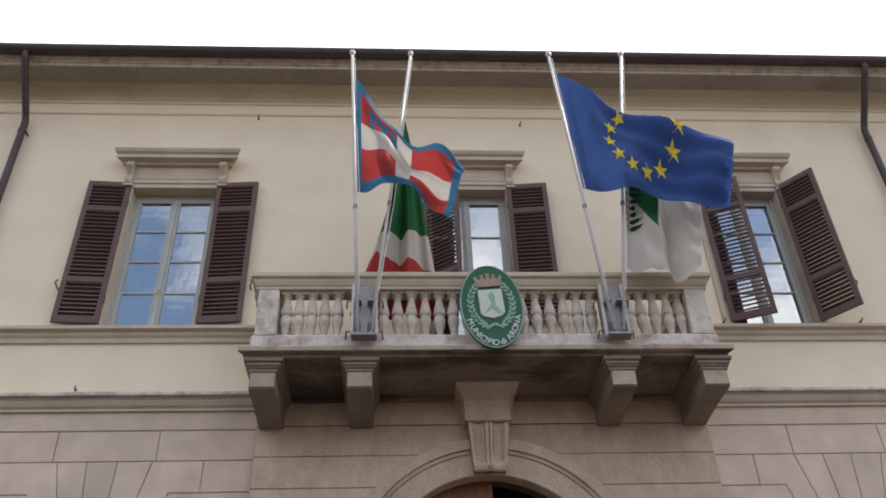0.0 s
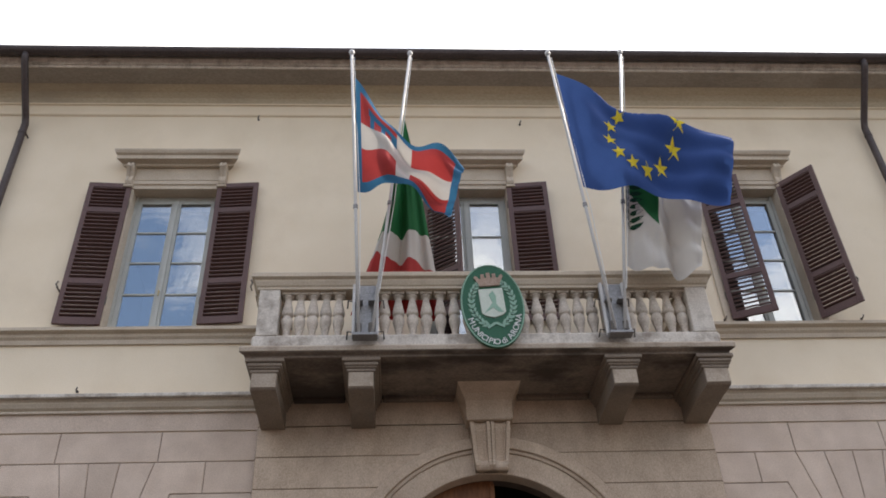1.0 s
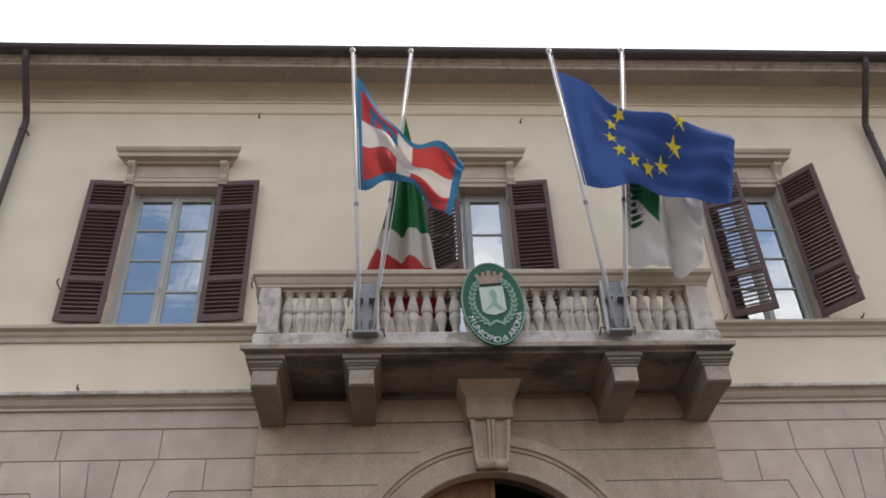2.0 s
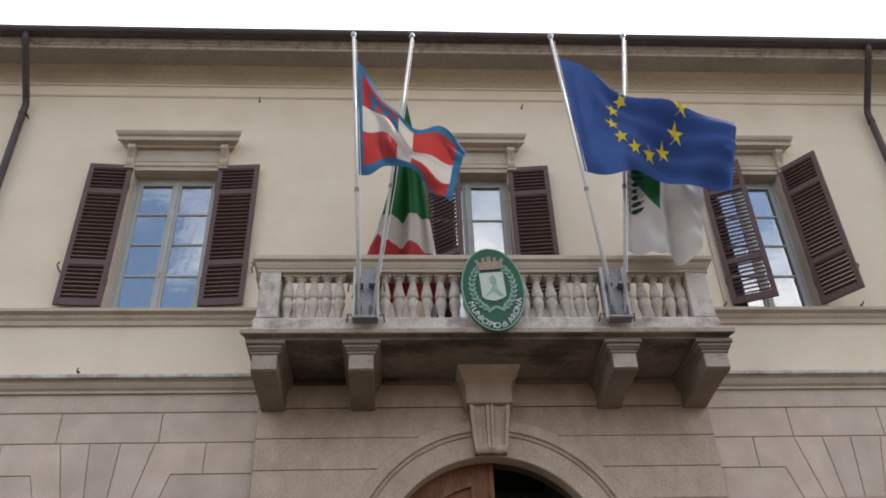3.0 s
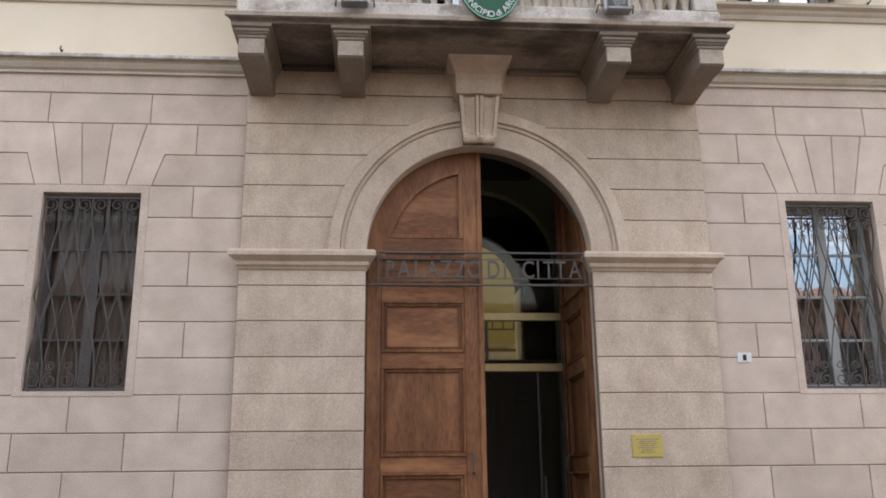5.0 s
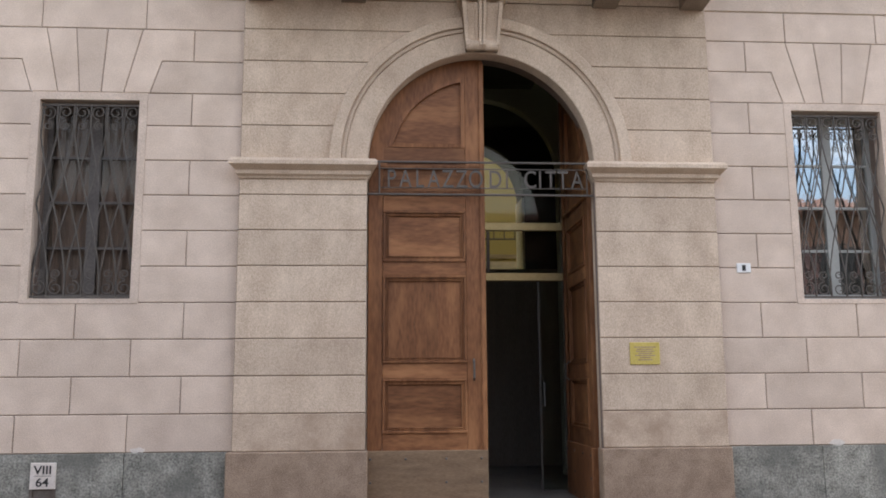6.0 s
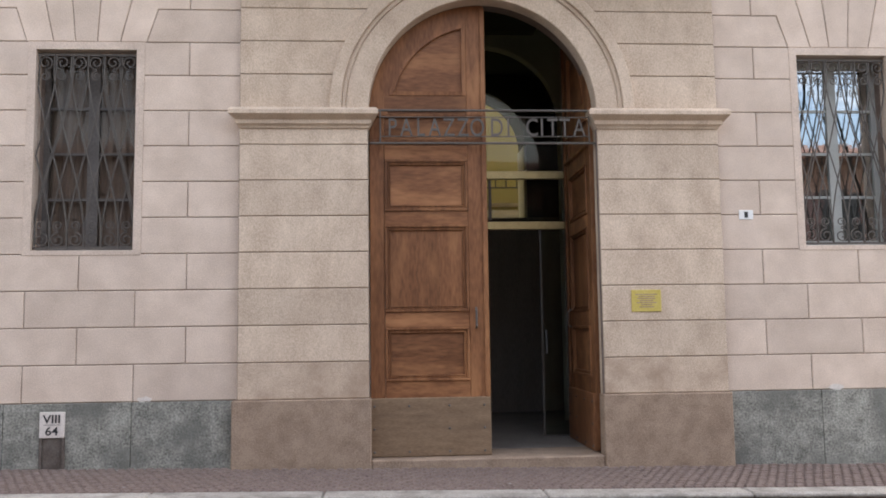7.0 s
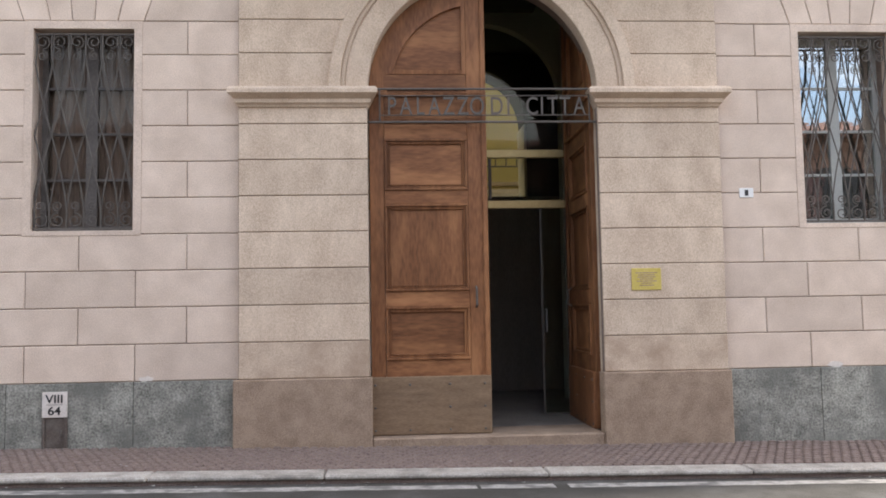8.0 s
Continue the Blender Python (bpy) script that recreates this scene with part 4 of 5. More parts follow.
screen = thing("entrance_screen", "glazed inner screen with dull brass transoms", "glass screen", kind="structure")
SY = 1.66
for z in (2.708, 3.362):
    part("transom", B(-0.88, 2.06, SY - 0.03, SY + 0.03, z - 0.052, z + 0.052, bevel=0.006), M_BRASS, screen, "dull brass transom")
part("screen_post", B(2.02, 2.07, SY - 0.028, SY + 0.028, 0.03, 5.9), M_IRON, screen)
part("screen_post", B(1.04, 1.075, SY - 0.02, SY + 0.02, 2.77, 3.30), M_IRON, screen)
for a, b in ((2.765, 3.305), (3.42, 5.9)):
    p = part("pane", B(-0.88, 2.01, SY - 0.004, SY + 0.004, a, b), M_DOORGLASS, screen)
    p.visible_shadow = False
glass_door = thing("door_3", "clear glass inner door leaf with a steel pull", "door", kind="structure")
p = part("pane", B(1.71, 2.01, SY - 0.005, SY + 0.005, 0.06, 2.66), M_DOORGLASS, glass_door)
p.visible_shadow = False
part("edge_rail", B(1.685, 1.708, SY - 0.015, SY + 0.015, 0.032, 2.67), M_IRON, glass_door)
part("bottom_rail", B(1.71, 2.01, SY - 0.012, SY + 0.012, 0.032, 0.058), M_IRON, glass_door)
part("door_pull", tube(bmesh.new(), [(1.74, SY - 0.006, 1.08), (1.74, SY - 0.05, 1.08), (1.74, SY - 0.05, 1.36), (1.74, SY - 0.006, 1.36)], 0.012, 8), M_ZINC, glass_door)
# Added doors that stand in for the hall's dark depth and hide the court.
inner = thing("hall_screen", "added timber doors standing in for the dark depth of the hall", "door", kind="structure")
for a, b in ((-0.40, 1.29), (1.31, 2.95)):
    bm = B(a, b, 5.0, 5.06, 0.03, 3.26)
    leaf = part("door_leaf", bm, M_INNER, inner)
    part("door_pull", tube(bmesh.new(), [(1.3 + (0.1 if a > 1 else -0.1), 4.99, 1.0), (1.3 + (0.1 if a > 1 else -0.1), 4.94, 1.0), (1.3 + (0.1 if a > 1 else -0.1), 4.94, 1.3), (1.3 + (0.1 if a > 1 else -0.1), 4.99, 1.3)], 0.015, 6), M_ZINC, leaf)


# ---- great wooden door ----
def door_leaf(name, m, label, kick_mat, kick_label):
    """One arched leaf, hinged at x = 0, with a framed upper panel, three lower panels and a kickboard."""
    o = thing(name, label, "door", "entrance door leaves", "structure")
    W, c, R = 1.285, 1.25, 1.242
    zs = SPRING - 0.0
    def put(nm, bm, mat, lab=""):
        bm.transform(m)
        return part(nm, bm, mat, o, lab)
    def edge(x, r=R):
        d = x - c
        return zs + math.sqrt(max(r * r - d * d, 0.0))
    def plate(x0, x1, z0, z1, y0, y1, ch=0.004):
        """A board whose top follows the arch where it would pass it."""
        top = []
        for i in range(41):
            x = x1 + (x0 - x1) * i / 40
            top.append((x, min(z1, edge(x))))
        return prism(bmesh.new(), ccw([(x0, z0), (x1, z0)] + top), y0, y1, ch)
    Y0, Y1 = 0.0, 0.06
    stile = 0.17
    # stiles and rails
    put("stile", plate(0.012, stile, 0.64, 9, Y0, Y1), M_WOOD)
    put("stile", plate(W - 0.20, W, 0.64, 9, Y0, Y1), M_WOOD)
    for z0, z1 in ((0.655, 0.84), (1.415, 1.58), (2.53, 2.68), (3.25, 3.41), (3.79, 3.97)):
        put("rail", B(stile + 0.002, W - 0.202, Y0 + 0.001, Y1, z0, z1, bevel=0.004), M_WOODH)
    # carved frieze behind the iron lettering
    put("frieze", B(stile + 0.002, W - 0.202, Y0 + 0.015, Y1, 3.411, 3.789), M_WOODH)
    for z in (3.45, 3.74):
        put("moulding", B(0.03, W - 0.01, Y0 - 0.025, Y0 - 0.001, z - 0.02, z + 0.02, bevel=0.008), M_WOOD)
    # sunk panels with raised frames
    for z0, z1 in ((0.84, 1.415), (1.58, 2.53), (2.68, 3.25)):
        x0, x1 = stile + 0.002, W - 0.202
        put("panel", B(x0, x1, Y0 + 0.03, Y1 - 0.004, z0 + 0.001, z1 - 0.001), M_WOOD)
        bm = bmesh.new()
        for f0, f, yf in ((0.0, 0.028, Y0 - 0.016), (0.0285, 0.05, Y0 + 0.004), (0.0505, 0.062, Y0 - 0.004)):
            for a, b, cc, d in ((x0 + f0, x1 - f0, z0 + f0, z0 + f), (x0 + f0, x1 - f0, z1 - f, z1 - f0), (x0 + f0, x0 + f, z0 + f, z1 - f), (x1 - f, x1 - f0, z0 + f, z1 - f)):
                box(bm, a, b, yf, Y0 + 0.031, cc, d, 0.005)
        put("panel_frame", bm, M_WOOD)
        # the field is glued up of two or three boards
        cuts = [x0 + 0.063 + (x1 - x0 - 0.126) * q for q in ((0, 0.36, 0.68, 1) if z1 - z0 > 0.8 else (0, 1))]
        for a, b in zip(cuts, cuts[1:]):
            zc = [z0 + 0.063, z1 - 0.063] if z1 - z0 > 0.8 else [z0 + 0.063, (z0 + z1) / 2 - 0.03, z1 - 0.063]
            for cc, d in zip(zc, zc[1:]):
                put("field_board", B(a + 0.0004, b - 0.0004, Y0 + 0.020, Y0 + 0.0295, cc + 0.0004, d - 0.0004), M_WOOD if z1 - z0 > 0.8 else M_WOODH)
    # quarter-round upper panel
    r1, r2 = R - 0.20, R - 0.245
    x0, x1 = c - math.sqrt(r1 * r1 - 0.23 ** 2), W - 0.202
    def fan(r, lo, x_end, n=22):
        pts = [(x_end, lo)]
        a0, a1 = math.acos(min(1, (x_end - c) / r)), math.pi - math.asin((lo - zs) / r)
        for i in range(n + 1):
            a = a0 + (a1 - a0) * i / n
            pts.append((c + r * math.cos(a), zs + r * math.sin(a)))
        return pts
    outer, inner_ = fan(r1, 3.97, x1), fan(r2, 4.015, x1 - 0.045)
    put("panel", prism(bmesh.new(), ccw(outer), Y0 + 0.03, Y1 - 0.004), M_WOODH)
    bm = bmesh.new()
    k = len(outer)
    ring_ = [[bm.verts.new((p[0], y, p[1])) for p in pts] for pts, y in ((outer, Y0 + 0.03), (outer, Y0 - 0.006), (inner_, Y0 - 0.010), (inner_, Y0 + 0.03))]
    for u, w in zip(ring_, ring_[1:]):
        for i in range(k):
            bm.faces.new((u[i], u[(i + 1) % k], w[(i + 1) % k], w[i]))
    put("panel_frame", bm, M_WOOD)
    # the arched head board between the panel and the stone
    bm = bmesh.new()
    rows = []
    for i in range(25):
        a = math.pi - 0.0 - (math.pi / 2 - 0.0) * i / 24
        lo = r1
        rows.append([bm.verts.new((c + r * math.cos(a), y, zs + r * math.sin(a))) for r, y in ((lo, Y1), (lo, Y0 + 0.002), (R, Y0 + 0.002), (R, Y1))])
    for u, w in zip(rows, rows[1:]):
        for i in range(4):
            bm.faces.new((u[i], u[(i + 1) % 4], w[(i + 1) % 4], w[i]))
    bm.faces.new(rows[0])
    bm.faces.new(rows[-1][::-1])
    put("arched_head", bm, M_WOOD)
    put("astragal", B(W - 0.045, W + 0.012, Y0 - 0.022, Y0 - 0.001, 0.66, SPRING + R - 0.03, bevel=0.008), M_WOOD)
    kick = put("kickboard", B(0.0, W + 0.012, Y0 - 0.035, Y1 - 0.01, 0.05, 0.665, bevel=0.008), kick_mat, kick_label)
    for x in (0.05, 0.42, 0.85, W - 0.06):
        for z in (0.10, 0.34, 0.58):
            if x in (0.42,) and z == 0.34:
                continue
            bm = lathe(bmesh.new(), [(0.014, 0.0), (0.012, 0.008), (0.004, 0.012)], n=8)
            bm.transform(pose(x, Y0 - 0.034, z, 90, 0, 0))
            bm.transform(m)
            part("bolt_head", bm, M_IRON, kick)
    put("latch", tube(bmesh.new(), [(W - 0.13, Y0, 1.40), (W - 0.13, Y0 - 0.05, 1.42), (W - 0.13, Y0 - 0.05, 1.58), (W - 0.13, Y0, 1.62)], 0.012, 6), M_IRON)
    return o


door_leaf("door_1", pose(DOOR_X - DOOR_R, 0.10, 0), "tall chestnut door leaf standing closed in the arch", M_KICK, "worn plain wooden kickboard")
swing = Matrix(((0, 1, 0, DOOR_X + DOOR_R - 0.035), (1, 0, 0, 0.16), (0, 0, 1, 0), (0, 0, 0, 1)))
door_leaf("door_2", swing, "tall chestnut door leaf folded open into the hall", M_WOOD, "dark chestnut kickboard")

# ---- iron lettering over the door ----
sign = thing("iron_lettering_sign", "dark wrought iron sign with letters between thin rails", "sign")
SGY = -0.01
for z, r in ((3.775, 0.013), (3.41, 0.013), (3.70, 0.006), (3.485, 0.006)):
    a, b = (DOOR_X - DOOR_R - 0.02, DOOR_X + DOOR_R + 0.02) if r > 0.01 else (-0.33, 1.97)
    part("rail", tube(bmesh.new(), [(a, SGY, z), (b, SGY, z)], r, 6), M_IRON, sign)
for x in (-0.33, 1.97):
    part("upright", tube(bmesh.new(), [(x, SGY, 3.41), (x, SGY, 3.775)], 0.009, 6), M_IRON, sign)
places = [-0.2 + 0.155 * i for i in range(7)] + [0.945, 1.075, 1.335, 1.445, 1.565, 1.70, 1.86]
for ch, x in zip("PALAZZODICITTA", places):
    lettering("letter", ch, 0.285, 0.007, M_IRON, sign, pose(x, SGY - 0.004, 3.49, 90, 0, 0) @ Matrix.Diagonal((0.72, 1, 1, 1)))

# ---- plates on the wall ----
plate = thing("notice_plate", "small yellow brass notice plate screwed to the pier", "plate")
part("plate", B(2.36, 2.685, -0.092, -0.0795, 1.55, 1.785, bevel=0.003), M_PLATE, plate)
for i, (w, z) in enumerate(((0.24, 1.735), (0.18, 1.712), (0.20, 1.69), (0.15, 1.668), (0.22, 1.646), (0.12, 1.624), (0.16, 1.60))):
    part("writing_bar", B(2.5225 - w / 2, 2.5225 + w / 2, -0.0935, -0.0915, z - 0.005, z + 0.005), M_CROWN, plate)
num = thing("house_plate", "small white enamel house plate on the wall", "plate")
part("plate", B(3.625, 3.785, -0.010, 0.002, 2.555, 2.66, bevel=0.003), M_WHITE, num)
part("writing_bar", B(3.685, 3.725, -0.013, -0.0095, 2.575, 2.64), M_BLACK, num)
mark = thing("survey_plate", "white enamel plate lettered VIII over 64", "plate")
part("plate", B(-3.825, -3.575, -0.045, -0.018, 0.335, 0.595, bevel=0.004), M_PATCH, mark)
for text, z in (("VIII", 0.485), ("64", 0.363)):
    lettering("letter", text, 0.118, 0.002, M_BLACK, mark, pose(-3.70, -0.0465, z, 90, 0, 0) @ Matrix.Diagonal((1.12, 1, 1, 1)), bold=0.0018)
part("rule_line", B(-3.785, -3.615, -0.0475, -0.0445, 0.463, 0.467), M_BLACK, mark)
hatch = thing("wall_hatch", "small dark metal hatch at the foot of the wall", "hatch")
part("hatch_door", B(-3.795, -3.60, -0.028, -0.0185, 0.02, 0.33, bevel=0.003), M_HATCH, hatch)
for a, b in ((-3.825, -3.796), (-3.599, -3.57)):
    part("hatch_frame", B(a, b, -0.045, -0.0185, 0.015, 0.334, bevel=0.005), M_HATCH, hatch)
part("hatch_ring", tube(bmesh.new(), [(-3.63, -0.03, 0.14), (-3.63, -0.045, 0.15), (-3.63, -0.045, 0.19), (-3.63, -0.03, 0.20)], 0.006, 6), M_IRON, hatch)


# small iron hooks in the plaster
for x, z in ((-3.97, 6.14), (-2.28, 10.60), (1.62, 10.52), (3.95, 7.04), (5.75, 7.04)):
    hook = thing("wall_hook", "small rusty iron hook fixed in the plaster", "hook", "wall hooks")
    part("shank", tube(bmesh.new(), [(x, 0.01, z), (x, -0.05, z), (x + 0.012, -0.06, z + 0.03)], 0.009, 6), M_GUTTER, hook)
    part("washer", tube(bmesh.new(), [(x, 0.002, z), (x, -0.006, z)], 0.018, 8), M_GUTTER, hook)


# ---- flags ----
def cloth(name, dark, light):
    m = material(name, dark, light, 3.0, 0.9, 0.12, 150)
    n, l = m.node_tree.nodes, m.node_tree.links
    tr, mx = n.new("ShaderNodeBsdfTranslucent"), n.new("ShaderNodeMixShader")
    src = n["Principled BSDF"].inputs["Base Color"].links[0].from_socket
    l.new(src, tr.inputs["Color"])
    mx.inputs[0].default_value = 0.3
    l.new(n["Principled BSDF"].outputs[0], mx.inputs[1])
    l.new(tr.outputs[0], mx.inputs[2])
    l.new(mx.outputs[0], n["Material Output"].inputs["Surface"])
    return m


C_RED = cloth("red_flag_cloth", (0.38, 0.040, 0.040), (0.45, 0.058, 0.055))
C_WHITE = cloth("white_flag_cloth", (0.54, 0.515, 0.48), (0.62, 0.59, 0.555))
C_SKY = cloth("sky_blue_flag_cloth", (0.030, 0.13, 0.25), (0.042, 0.165, 0.30))
C_BLUE = cloth("deep_blue_flag_cloth", (0.032, 0.075, 0.235), (0.046, 0.10, 0.30))
C_GREEN = cloth("green_flag_cloth", (0.015, 0.12, 0.04), (0.024, 0.16, 0.055))
C_LEAF = cloth("dark_green_flag_print", (0.008, 0.045, 0.022), (0.012, 0.065, 0.03))
C_STAR = cloth("yellow_flag_print", (0.80, 0.62, 0.04), (0.88, 0.70, 0.07))


def flag_surface(corners, waves, sag, gather=0.0):
    """A hanging cloth between hoist top, hoist bottom, fly top and fly bottom, with running folds that grow to the fly."""
    ht, hb, ft, fb = (Vector(c) for c in corners)
    def at(u, v):
        v = 0.66 + (v - 0.66) * (1 - gather * math.sin(math.pi * u) ** 1.5)
        p = (hb.lerp(ht, v)).lerp(fb.lerp(ft, v), u)
        p.z -= sag * math.sin(math.pi * u) * (0.5 + 0.5 * v)
        for amp, fu, fv, ph in waves:
            s = math.sin(2 * math.pi * (fu * u + fv * v) + ph)
            p.y += amp * s * min(1.0, u * 3.0)
            p.z += 0.25 * amp * math.cos(2 * math.pi * (fu * u + fv * v) + ph) * min(1.0, u * 2.0)
        return p
    return at


def flag_cloth(at, colour, mats, parent, label, nu=72, nv=54):
    bm = bmesh.new()
    grid = [[bm.verts.new(at(i / nu, j / nv)) for j in range(nv + 1)] for i in range(nu + 1)]
    for i in range(nu):
        for j in range(nv):
            f = bm.faces.new((grid[i][j], grid[i + 1][j], grid[i + 1][j + 1], grid[i][j + 1]))
            f.material_index = colour((i + 0.5) / nu, (j + 0.5) / nv)
    return part("flag", bm, mats, parent, label, smooth=True)


def flagpole(base, top, label, rope=True):
    o = thing("flagpole", label, "flagpole", "flagpoles on the balcony")
    b, t = Vector(base), Vector(top)
    part("pole", tube(bmesh.new(), [b, b.lerp(t, 0.35), b.lerp(t, 0.7), t], 0.019, 10), M_POLE, o, smooth=True)
    part("finial", lathe(bmesh.new(), [(0.012, -0.02), (0.03, 0.0), (0.04, 0.03), (0.03, 0.06), (0.01, 0.07)], t, 10), M_POLE, o, smooth=True)
    d = (t - b).normalized()
    part("pole_joint", tube(bmesh.new(), [b.lerp(t, 0.40), b.lerp(t, 0.40) + d * 0.05], 0.027, 10), M_ZINC, o)
    side = Vector((0.055, -0.02, 0))
    part("halyard", tube(bmesh.new(), [b.lerp(t, 0.12) + side * 0.4, b.lerp(t, 0.4) + side, b.lerp(t, 0.985) + side * 0.6], 0.005, 5), M_WHITE, o)
    return o


POLE = [((-0.655, -1.25, 6.14), (-0.815, -1.70, 10.10)), ((-0.515, -1.25, 6.14), (-0.045, -1.25, 10.62)), ((2.14, -1.25, 6.17), (1.765, -1.70, 10.12)), ((2.245, -1.25, 6.17), (2.84, -1.45, 10.45))]
names = ("white flagpole carrying a red flag with a white cross", "white flagpole carrying a green, white and red flag", "white flagpole carrying a blue flag with yellow stars", "white flagpole carrying a white and green town flag")
poles = [flagpole(a, b, n) for (a, b), n in zip(POLE, names)]


def on_pole(i, z):
    a, b = Vector(POLE[i][0]), Vector(POLE[i][1])
    return a.lerp(b, (z - a.z) / (b.z - a.z)) + Vector((0.03, -0.012, 0))


def cross(u, v):
    if u < 0.055 or u > 0.935 or v < 0.09 or v > 0.91:
        return 2
    if 0.76 < v < 0.83 and 0.14 < u < 0.42 or (0.62 < v < 0.77 and any(abs(u - q) < 0.022 for q in (0.17, 0.28, 0.39))):
        return 2
    return 1 if abs(v - 0.5) < 0.105 or abs(u - 0.49) < 0.07 else 0


at = flag_surface((on_pole(0, 9.70), on_pole(0, 7.95), (0.54, -1.95, 7.92), (0.34, -1.82, 7.28)), ((0.11, 1.1, 0.9, 0.4), (0.05, 2.6, -0.6, 1.9), (0.025, 0.6, 4.2, 0.7)), 0.10, 0.35)
flag_cloth(at, cross, (C_RED, C_WHITE, C_SKY), poles[0], "red flag with white cross and blue border")
tricolour = flag_surface((on_pole(1, 9.42), on_pole(1, 8.22), (0.33, -0.62, 6.72), (-0.78, -0.66, 6.68)), ((0.08, 0.8, 1.7, 0.0), (0.045, 0.5, 3.4, 1.0), (0.02, 1.0, 6.1, 2.0)), -0.06)


def thirds(u, v):
    """The cloth point for even thirds of the fly, whose bands lie aslant as the cloth hangs."""
    a, b = 0.42 + 0.22 * v, 0.56 + 0.24 * v
    w = 3 * u * a if u < 1 / 3 else a + (3 * u - 1) * (b - a) if u < 2 / 3 else b + (3 * u - 2) * (1 - b)
    return tricolour(w, v)


flag_cloth(thirds, lambda u, v: min(2, int(3 * u)), (C_GREEN, C_WHITE, C_RED), poles[1], "limp green, white and red tricolour")
spread = flag_surface((on_pole(2, 9.80), on_pole(2, 8.02), (3.66, -2.05, 8.22), (3.46, -2.02, 7.34)), ((0.10, 1.1, 0.45, 2.6), (0.05, 2.3, -0.7, 0.4), (0.02, 0.8, 3.4, 1.2)), 0.06)


def folded(u, v):
    """The blue cloth, whose upper fly corner has blown over and hangs behind the rest."""
    e = min(max((u - 0.22) / 0.45, 0.0), 1.0)
    crease = 1.0 - 0.48 * e * e * (3 - 2 * e)
    if v <= crease:
        return spread(u, v / crease)
    p = spread(u, max(0.0, 2 - v / crease))
    back = min(1.0, (v - crease) / 0.06)
    return p + Vector((0.0, 0.05 * back, 0.0))


eu = flag_cloth(folded, lambda u, v: 0, (C_BLUE,), poles[2], "deep blue flag with a ring of yellow stars", 96, 84)
for k in range(12):
    a = 2 * math.pi * k / 12
    cu, cv = 0.49 + 0.215 * math.sin(a), 0.5 + 0.31 * math.cos(a)
    bm = bmesh.new()
    for off in (-0.007, 0.007):
        ring_ = []
        for j in range(10):
            r = 0.075 if j % 2 == 0 else 0.030
            b = math.pi * j / 5
            p = folded(cu + 0.66 * r * math.sin(b), cv + r * math.cos(b))
            p.y += off
            ring_.append(bm.verts.new(p))
        mid = folded(cu, cv)
        mid.y += off
        hub = bm.verts.new(mid)
        for j in range(10):
            bm.faces.new((ring_[j], ring_[(j + 1) % 10], hub))
    part("star", bm, C_STAR, eu)


def town(u, v):
    return 1 if 0.05 < u < 0.42 and 0.62 - 0.5 * u < v < 0.80 + 0.2 * u else 0


at4 = flag_surface((on_pole(3, 8.85), on_pole(3, 6.98), (3.36, -1.42, 7.72), (3.16, -1.45, 6.80)), ((0.12, 1.5, 0.2, 1.2), (0.05, 3.0, 0.6, 0.3), (0.02, 1.0, 3.2, 0.8)), 0.12)
tf = flag_cloth(at4, town, (C_WHITE, C_GREEN), poles[3], "white town flag with a green emblem", 150, 110)
# a dark leafy branch printed along the hoist
for k in range(10):
    for s in (-1, 1):
        v0 = 0.30 + 0.055 * k
        reach = 0.17 if s > 0 else 0.045
        pts = [at4(max(0.0, 0.05 + du), vv) for du, vv in ((0, v0), (s * 0.3 * reach, v0 + 0.008), (s * 0.75 * reach, v0 + 0.045), (s * reach, v0 + 0.085), (s * 0.55 * reach, v0 + 0.065), (s * 0.15 * reach, v0 + 0.035))]
        bm = bmesh.new()
        for off in (-0.007, 0.007):
            bm.faces.new([bm.verts.new(p + Vector((0, off, 0))) for p in pts])
        part("printed_leaf", bm, C_LEAF, tf)

# zinc shoes that hold the poles
for x0, x1 in ((-0.735, -0.445), (2.055, 2.335)):
    h = thing("flagpole_holder", "blue-grey zinc double flagpole holder bolted to the balustrade", "holder", "flagpole holders")
    part("back_plate", B(x0, x1, -1.150, -1.132, 6.14, 6.83, bevel=0.004), M_ZINC, h)
    for x in (x0, x1 - 0.03):
        part("flange", B(x, x + 0.03, -1.20, -1.1505, 6.15, 6.82, bevel=0.005), M_POLE, h, "pale folded side flange")
    xm = (x0 + x1) / 2
    part("inner_plate", B(xm - 0.075, xm + 0.075, -1.163, -1.1505, 6.20, 6.70, bevel=0.006), M_ZINC, h)
    for x in (xm - 0.07, xm + 0.07):
        part("socket", tube(bmesh.new(), [(x, -1.235, 6.16), (x, -1.24, 6.27)], 0.034, 10), M_IRON, h, "dark iron pole shoe")
        part("clamp", B(x - 0.04, x + 0.04, -1.27, -1.1635, 6.55, 6.585, bevel=0.006), M_ZINC, h)
    part("foot_plate", B(x0 + 0.01, x1 - 0.01, -1.29, -1.1505, 6.105, 6.139, bevel=0.005), M_ZINC, h)
    for x, s in ((x0, -1), (x1, 1)):
        for z in (6.22, 6.62):
            part("tie_rod", tube(bmesh.new(), [(x, -1.145, z), (x + s * 0.05, -1.13, z + 0.02), (x + s * 0.06, -1.06, z - 0.04)], 0.009, 6), M_IRON, h)

